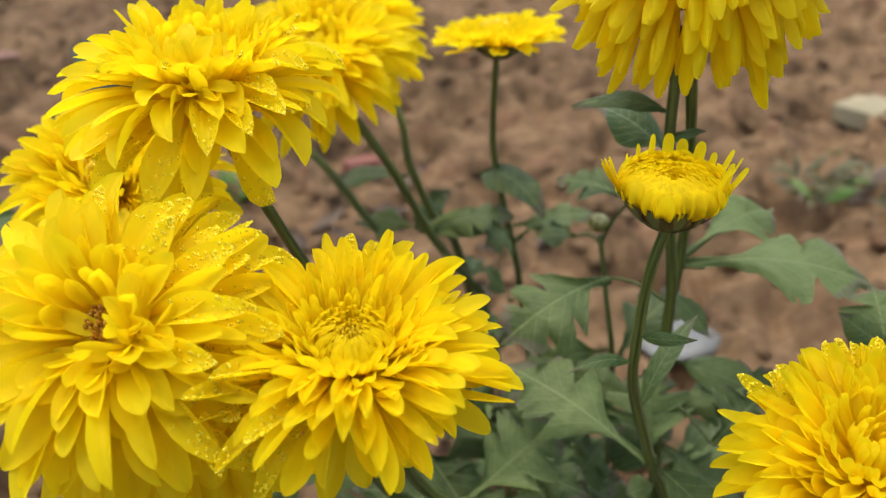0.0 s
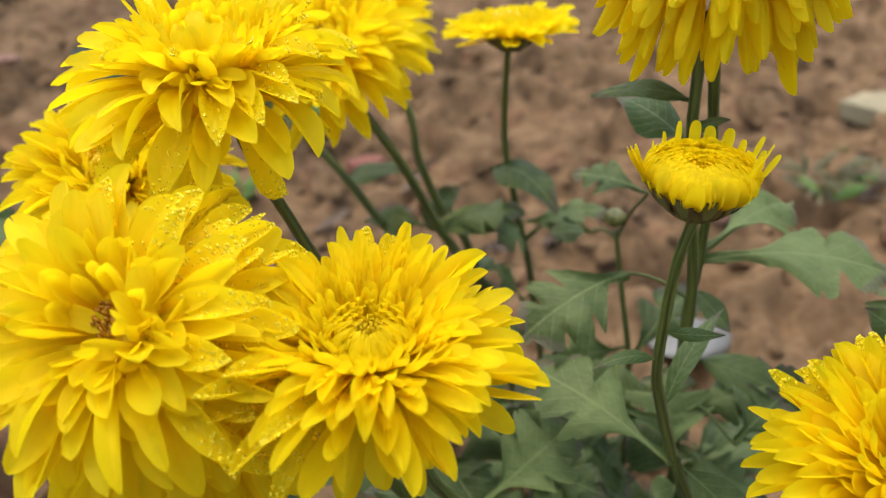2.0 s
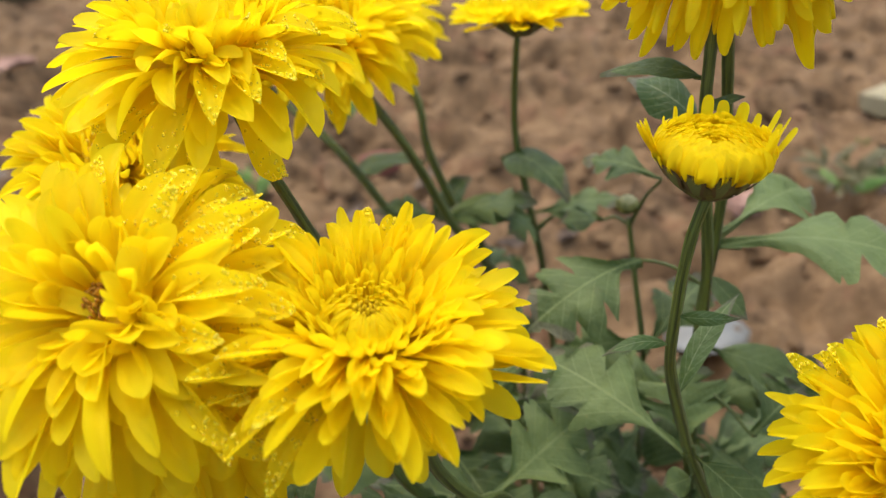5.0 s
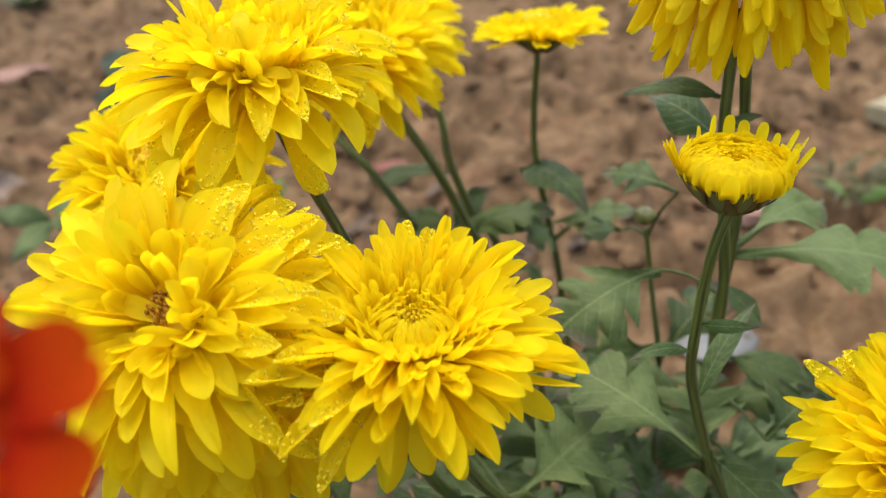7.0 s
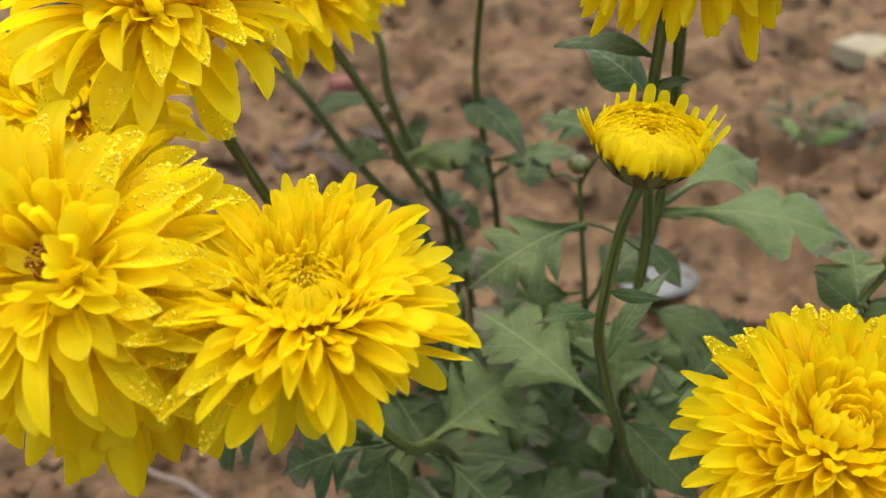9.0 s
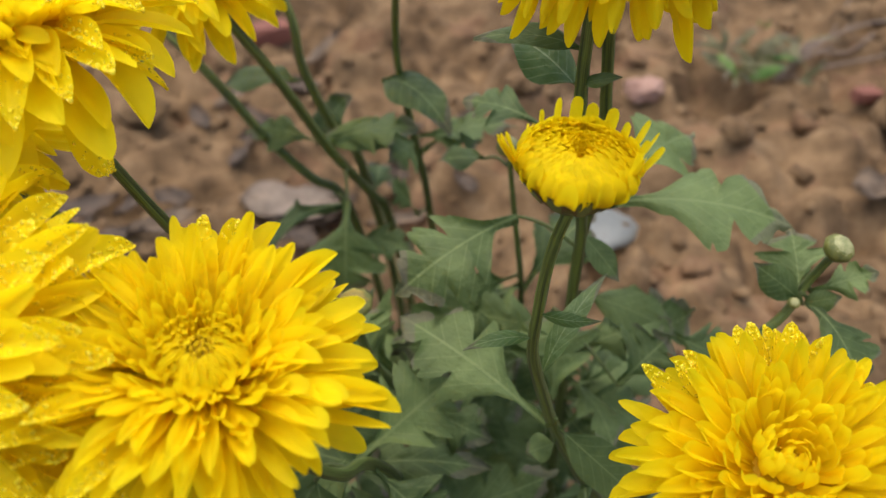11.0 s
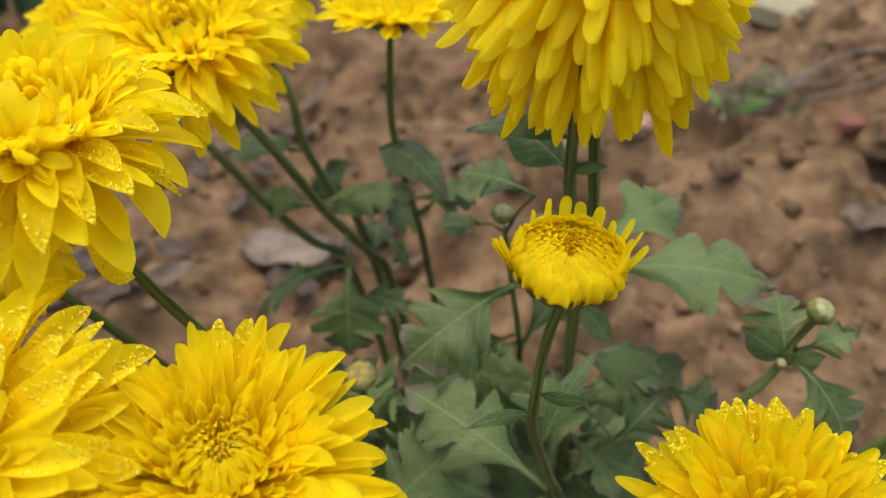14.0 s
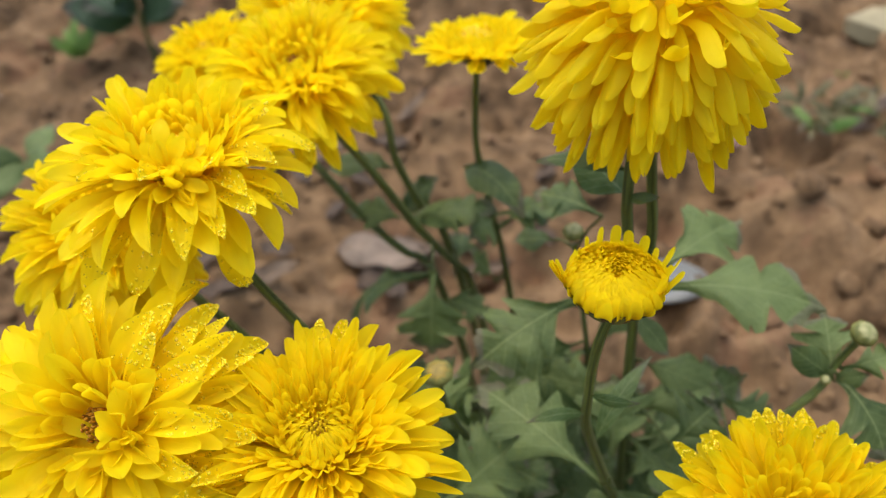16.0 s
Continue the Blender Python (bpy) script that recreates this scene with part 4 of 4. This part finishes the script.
bloom(small, (-0.178, 0.59, 0.432), (-0.1, -0.2, 0.97), sized(FLUFF, 0.80), 20, (0.008, 0.003, 30), 0.012, 0, core=(0.016, 0.010))
stem(small, [(0.0, 0.545, -0.01), (-0.003, 0.54, 0.15), (-0.023, 0.535, 0.277), (-0.044, 0.530, 0.305), (-0.070, 0.530, 0.339), (-0.100, 0.535, 0.385), (-0.150, 0.57, 0.415), (-0.176, 0.588, 0.427)], 0.004, 0.003)
low_bloom = thing("chrysanthemum", (-0.05, 0.47, 0.0), "golden-eyed yellow chrysanthemum low behind heavy bloom", "flower", BED)
bloom(low_bloom, (-0.161, 0.378, 0.456), (0.08, -0.30, 0.95), [*sized(FLUFF, 1.0, -2), (8, -30, 0.042, 0.0100, "shingle", 0.010, -0.003, 1.2, 290, 80)], 21, (0.012, 0.005, 60), 0.014, 0, material=M_PETAL, lay=14, label="open bloom with an orange-yellow centre", core=(0.020, 0.009))
stem(low_bloom, [(-0.05, 0.47, -0.01), (-0.07, 0.45, 0.15), (-0.12, 0.41, 0.33), (-0.16, 0.382, 0.45)], 0.0042, 0.003)

# the broad bloom with a swirled eye
broad = thing("chrysanthemum", (0.16, 0.34, 0.0), "broad yellow chrysanthemum with a swirled golden eye", "flower", BED)
bloom(broad, (0.164, 0.247, 0.414), (-0.03, -0.20, 0.97), sized(SWIRL, 0.985, 0, 1.1, 1.06, 1.0), 22, (0.006, 0.003, 30), 0.010, 0, wet=0.6, wet_side=75, lay=10, label="broad yellow bloom with swirled inner florets", core=(0.020, 0.010))
stem(broad, [(0.16, 0.34, -0.01), (0.162, 0.32, 0.15), (0.164, 0.28, 0.32), (0.164, 0.25, 0.412)], 0.0045, 0.0032)

# the cup at the bed's edge
side = thing("chrysanthemum", (0.215, 0.34, 0.0), "yellow chrysanthemum cup on a bent hairy stem", "flower", BED)
bloom(side, (0.247, 0.312, 0.449), (-0.10, -0.15, 1.0), sized(CUP, 1.0, -2), 23, (0.005, 0.002, 20), 0.001, 0, cup=(0.0126, 0.0105, -0.0055, 53, None, 0.82), disc_material=M_GREENISH)
stem(side, [(0.215, 0.34, -0.01), (0.222, 0.335, 0.20), (0.235, 0.332, 0.31), (0.254, 0.329, 0.352), (0.257, 0.320, 0.385), (0.249, 0.314, 0.441)], 0.0044, 0.0036)

# budded stems
plant_a = thing("chrysanthemum", (0.085, 0.45, 0.0), "budded chrysanthemum stem with broad grey-green leaves", "flower", BED)
stem(plant_a, [(0.085, 0.45, -0.01), (0.092, 0.445, 0.15), (0.094, 0.450, 0.27), (0.088, 0.462, 0.33), (0.083, 0.466, 0.372)], 0.0032, 0.0018)
bud(plant_a, (0.082, 0.468, 0.380), (0, -0.1, 1), 0.0066, "closed round green bud")
stem(plant_a, [(0.06, 0.44, -0.01), (0.05, 0.42, 0.15), (0.030, 0.38, 0.27), (0.016, 0.366, 0.310), (0.009, 0.364, 0.337), (0.007, 0.364, 0.358)], 0.0032, 0.0022)
bud(plant_a, (0.007, 0.364, 0.366), (-0.1, -0.1, 1), 0.0068, "fat bud just showing yellow", M_GOLDTIP, 1.25)
budr = thing("chrysanthemum", (0.165, 0.37, 0.0), "short budded chrysanthemum shoot with toothed leaves", "flower", BED)
stem(budr, [(0.165, 0.37, -0.01), (0.168, 0.362, 0.18), (0.178, 0.358, 0.30), (0.194, 0.360, 0.339), (0.212, 0.368, 0.358), (0.220, 0.374, 0.374), (0.226, 0.374, 0.390)], 0.0038, 0.0024)
bud(budr, (0.2275, 0.374, 0.396), (0.35, -0.2, 1), 0.0070, "closed bud with a pale green tip")
bud(budr, (0.213, 0.366, 0.368), (-0.2, -0.3, 1), 0.0028, "tiny green side bud")
bud(budr, (0.224, 0.370, 0.366), (0.3, -0.3, 1), 0.0028, "tiny green side bud")
low = front
leaf(plant_b, (0.123, 0.414, 0.386), (0.220, 0.407, 0.378), 0.054, 0.13, 0, 1, lean=(0.0, -0.24, 0.97))
leaf(plant_b, (0.124, 0.416, 0.393), (0.182, 0.478, 0.381), 0.044, 0.12, 0, 1, lean=(0.1, -0.40, 0.9))
leaf(plant_b, (0.106, 0.392, 0.487), (0.0617, 0.398, 0.4875), 0.015, 0.13, 0, 0, lean=(0.0, -0.35, 0.94))
leaf(plant_b, (0.107, 0.404, 0.460), (0.0765, 0.428, 0.4735), 0.032, 0.10, 0, 0, M_YOUNG, lean=(0.25, -0.42, 0.87))
leaf(plant_b, (0.104, 0.381, 0.478), (0.118, 0.372, 0.487), 0.007, 0.06, 0, 0)
leaf(plant_b, (0.116, 0.400, 0.379), (0.135, 0.385, 0.361), 0.020, 0.05, -20, 0)
leaf(plant_a, (0.085, 0.410, 0.381), (0.026, 0.365, 0.370), 0.056, 0.16, 10, 1)
leaf(plant_a, (0.099, 0.460, 0.400), (0.057, 0.475, 0.405), 0.036, 0.10, 0, 1, lean=(0.04, -0.16, 0.98))
leaf(plant_a, (0.069, 0.480, 0.362), (0.043, 0.480, 0.360), 0.022, 0.08, 0, 0, lean=(0.04, -0.16, 0.98))
leaf(plant_a, (-0.016, 0.500, 0.313), (-0.018, 0.465, 0.261), 0.058, 0.12, 0, 1, lean=(0.04, -0.16, 0.98))
leaf(plant_a, (-0.021, 0.520, 0.291), (-0.102, 0.550, 0.203), 0.055, 0.12, 0, 1, lean=(0.04, -0.16, 0.98))
leaf(plant_a, (0.025, 0.540, 0.263), (0.005, 0.540, 0.298), 0.026, 0.04, 0, 1, lean=(0.04, -0.16, 0.98))
leaf(flat, (0.006, 0.548, 0.369), (0.050, 0.503, 0.362), 0.042, 0.22, 0, 0, lean=(0.04, -0.16, 0.98))
leaf(flat, (-0.030, 0.530, 0.334), (0.029, 0.530, 0.346), 0.036, 0.10, 0, 1, lean=(0.04, -0.16, 0.98))
leaf(flat, (-0.045, 0.560, 0.316), (-0.019, 0.570, 0.344), 0.036, 0.05, 0, 0, lean=(0.04, -0.16, 0.98))
leaf(flat, (-0.032, 0.530, 0.332), (-0.085, 0.540, 0.335), 0.030, 0.14, 0, 1, lean=(0.04, -0.16, 0.98))
leaf(flat, (-0.049, 0.555, 0.364), (-0.105, 0.575, 0.346), 0.034, 0.10, 0, 0, lean=(0.04, -0.16, 0.98))
leaf(half_open, (0.086, 0.307, 0.411), (0.059, 0.300, 0.412), 0.0085, 0.30, 20, 0, M_YOUNG)
leaf(half_open, (0.087, 0.306, 0.427), (0.109, 0.298, 0.432), 0.0075, 0.16, 20, 0, M_YOUNG)
leaf(half_open, (0.091, 0.313, 0.376), (0.119, 0.345, 0.408), 0.013, 0.16, -30, 0, M_YOUNG)
leaf(half_open, (0.097, 0.312, 0.344), (0.029, 0.360, 0.362), 0.052, 0.10, 0, 1)
leaf(half_open, (0.101, 0.312, 0.344), (0.142, 0.300, 0.302), 0.026, 0.10, 0, 0)
leaf(half_open, (0.101, 0.314, 0.328), (0.088, 0.310, 0.325), 0.016, 0.08, 0, 0)
leaf(low, (0.008, 0.315, 0.307), (0.058, 0.350, 0.334), 0.055, 0.10, 0, 1)
leaf(low, (-0.009, 0.300, 0.325), (-0.055, 0.280, 0.322), 0.042, 0.16, 0, 1)
leaf(low, (-0.007, 0.295, 0.325), (-0.003, 0.285, 0.283), 0.022, 0.06, 0, 0)
leaf(low, (-0.051, 0.300, 0.357), (-0.092, 0.270, 0.356), 0.055, 0.14, 0, 1)
leaf(low, (0.016, 0.310, 0.312), (0.051, 0.290, 0.289), 0.040, 0.12, 0, 1)
leaf(low, (0.008, 0.370, 0.251), (0.051, 0.380, 0.289), 0.045, 0.08, 0, 1)
leaf(low, (0.019, 0.390, 0.281), (-0.017, 0.400, 0.331), 0.055, 0.10, 0, 1)
leaf(low, (0.018, 0.420, 0.276), (-0.041, 0.440, 0.256), 0.050, 0.10, 0, 1)
leaf(low, (0.107, 0.370, 0.282), (0.107, 0.400, 0.325), 0.055, 0.10, 0, 1)
leaf(low, (0.128, 0.420, 0.313), (0.180, 0.410, 0.291), 0.030, 0.12, 0, 0)
leaf(low, (0.175, 0.410, 0.292), (0.206, 0.400, 0.281), 0.036, 0.10, 0, 1)
leaf(low, (0.141, 0.370, 0.297), (0.168, 0.390, 0.313), 0.045, 0.10, 0, 1)
leaf(budr, (0.218, 0.372, 0.366), (0.216, 0.400, 0.384), 0.034, 0.06, 0, 1)
leaf(budr, (0.216, 0.370, 0.367), (0.192, 0.375, 0.385), 0.020, 0.06, 0, 0)
leaf(budr, (0.223, 0.374, 0.367), (0.251, 0.375, 0.380), 0.022, 0.06, 0, 1)
leaf(budr, (0.221, 0.370, 0.365), (0.241, 0.335, 0.343), 0.045, 0.16, 0, 1)
leaf(budr, (0.219, 0.370, 0.363), (0.233, 0.365, 0.374), 0.014, 0.06, 0, 0)
leaf(side, (0.250, 0.330, 0.324), (0.283, 0.330, 0.337), 0.040, 0.10, 0, 0)

# dense low foliage round the stems
rnd = random.Random(5)
PERCH = [q for q in STEMS if 0.05 < q[1].z < 0.29 and -0.03 < q[1].x < 0.155 and q[1].y < 0.46]
for k in range(125):
    owner, at, _ = PERCH[rnd.randrange(len(PERCH))]
    d, c = rnd.uniform(0.055, 0.10), rnd.uniform(0, math.tau)
    to = at + Vector((d * math.cos(c), 0.8 * d * math.sin(c), rnd.uniform(-0.03, 0.035)))
    leaf(owner, at, to, rnd.uniform(0.032, 0.048), 0.16, rnd.uniform(-25, 25), 1)

# looser leaves higher up, behind the cup's stem
PERCH = [q for q in STEMS if 0.20 < q[1].z < 0.335 and -0.035 < q[1].x < 0.135 and 0.335 < q[1].y < 0.56]
for k in range(12):
    owner, at, _ = PERCH[rnd.randrange(len(PERCH))]
    d, c = rnd.uniform(0.040, 0.066), rnd.uniform(0, math.tau)
    to = at + Vector((d * math.cos(c), 0.7 * d * math.sin(c), rnd.uniform(-0.012, 0.022)))
    leaf(owner, at, to, rnd.uniform(0.028, 0.040), 0.16, rnd.uniform(-20, 20), k % 4 != 0)

# ---- the red flower close to the lens ----
RED_AT = (-0.0440, 0.0955, 0.5790)
red = thing("marigold", (-0.075, 0.10, 0.0), "red marigold with orange petal edges and ruffled petals", "flower")
REDS = [(1, e, l, w, "wide", 0.002, 0.0, 0.3, a, 0) for a, e, l, w in ((38, 14, 0.0190, 0.0125), (-14, 6, 0.0190, 0.0140), (92, 20, 0.0165, 0.0140), (-64, 8, 0.0190, 0.0140), (145, 14, 0.0170, 0.0140), (-120, 10, 0.0180, 0.0140), (66, 34, 0.0110, 0.0090), (-40, 30, 0.0110, 0.0090), (-165, 30, 0.0120, 0.0100))]
bloom(red, RED_AT, (0.50, -0.62, 0.60), REDS, 31, (0.003, 0.002, 20), 0.001, 0, material=M_RED, cup=(0.005, 0.008), disc_material=M_RED)
stem(red, [(-0.075, 0.10, -0.01), (-0.07, 0.115, 0.25), (-0.062, 0.112, 0.45), (RED_AT[0] - 0.006, RED_AT[1] + 0.010, RED_AT[2] - 0.012), (RED_AT[0] - 0.002, RED_AT[1] + 0.003, RED_AT[2] - 0.003)], 0.003, 0.0018)

# ---- weeds ----
weed = thing("weed", (0.47, 1.11, 0.0), "straggling half-dry grey-green weed on the soil", "weed")
for k in range(34):
    c = k * 2.4
    bx, by = 0.47 + rnd.uniform(-0.06, 0.06), 1.12 + rnd.uniform(-0.05, 0.05)
    d = rnd.uniform(0.03, 0.07)
    leaf(weed, (bx, by, 0.015), (bx + d * math.cos(c), by + d * math.sin(c), 0.02 + rnd.uniform(0, 0.03)), rnd.uniform(0.011, 0.022), 0.2, rnd.uniform(-40, 40), 0, M_WEED if k % 9 == 0 else M_DRYWEED)
for x, y, kk, hh, lab in ((-0.412, 1.11, 9, 0.05, "small bright green weed growing in soil"), (-0.33, 1.39, 7, 0.05, "bright green weed with pointed leaves in soil"), (-0.78, 1.347, 9, 0.06, "bright green weed seedling growing in soil"), (0.495, 1.24, 3, 0.012, "tiny yellow-green weed seedling in soil")):
    w = thing("weed", (x, y, 0.0), lab, "weed")
    for k in range(kk):
        c = k * 2.4
        leaf(w, (x + 0.004 * math.cos(c), y + 0.004 * math.sin(c), 0.01), (x + 0.8 * hh * math.cos(c), y + 0.8 * hh * math.sin(c), 0.01 + hh * rnd.uniform(0.6, 1.2)), 0.4 * hh, 0.15, 0, 0, M_WEED)
dark = thing("shrub", (-0.66, 1.38, 0.0), "dark green broad-leaved plant growing from the soil", "shrub")
stem(dark, [(-0.66, 1.38, -0.02), (-0.662, 1.378, 0.06), (-0.658, 1.372, 0.13)], 0.005, 0.003)
for k in range(9):
    c = k * 2.4 + 1
    h = 0.05 + 0.009 * k
    leaf(dark, (-0.66 + 0.006 * math.cos(c), 1.377, h), (-0.66 + 0.125 * math.cos(c), 1.37 + 0.09 * math.sin(c), h + 0.05), 0.095, 0.2, 0, 0, M_SHRUB)
pale_weed = thing("weed", (-1.44, 2.26, 0.0), "pale grey-green weed growing on the soil", "weed")
for k in range(9):
    c = k * 2.4
    leaf(pale_weed, (-1.44, 2.26, 0.0), (-1.44 + 0.09 * math.cos(c), 2.26 + 0.08 * math.sin(c), 0.05), 0.05, 0.2, 0, 0, M_DRYWEED)
seedling = thing("shrub", (-0.56, 0.84, 0.0), "young green plant with a few plain leaves in soil", "shrub")
stem(seedling, [(-0.56, 0.84, -0.01), (-0.555, 0.83, 0.08), (-0.545, 0.81, 0.18)], 0.003, 0.002)
for k, (dx, dy, dz) in enumerate(((0.06, -0.03, 0.02), (-0.07, -0.02, 0.02), (0.01, 0.06, 0.01), (-0.03, -0.06, -0.02))):
    leaf(seedling, (-0.545, 0.81, 0.18), (-0.545 + dx, 0.81 + dy, 0.18 + dz), 0.036, 0.12, 0, 0)
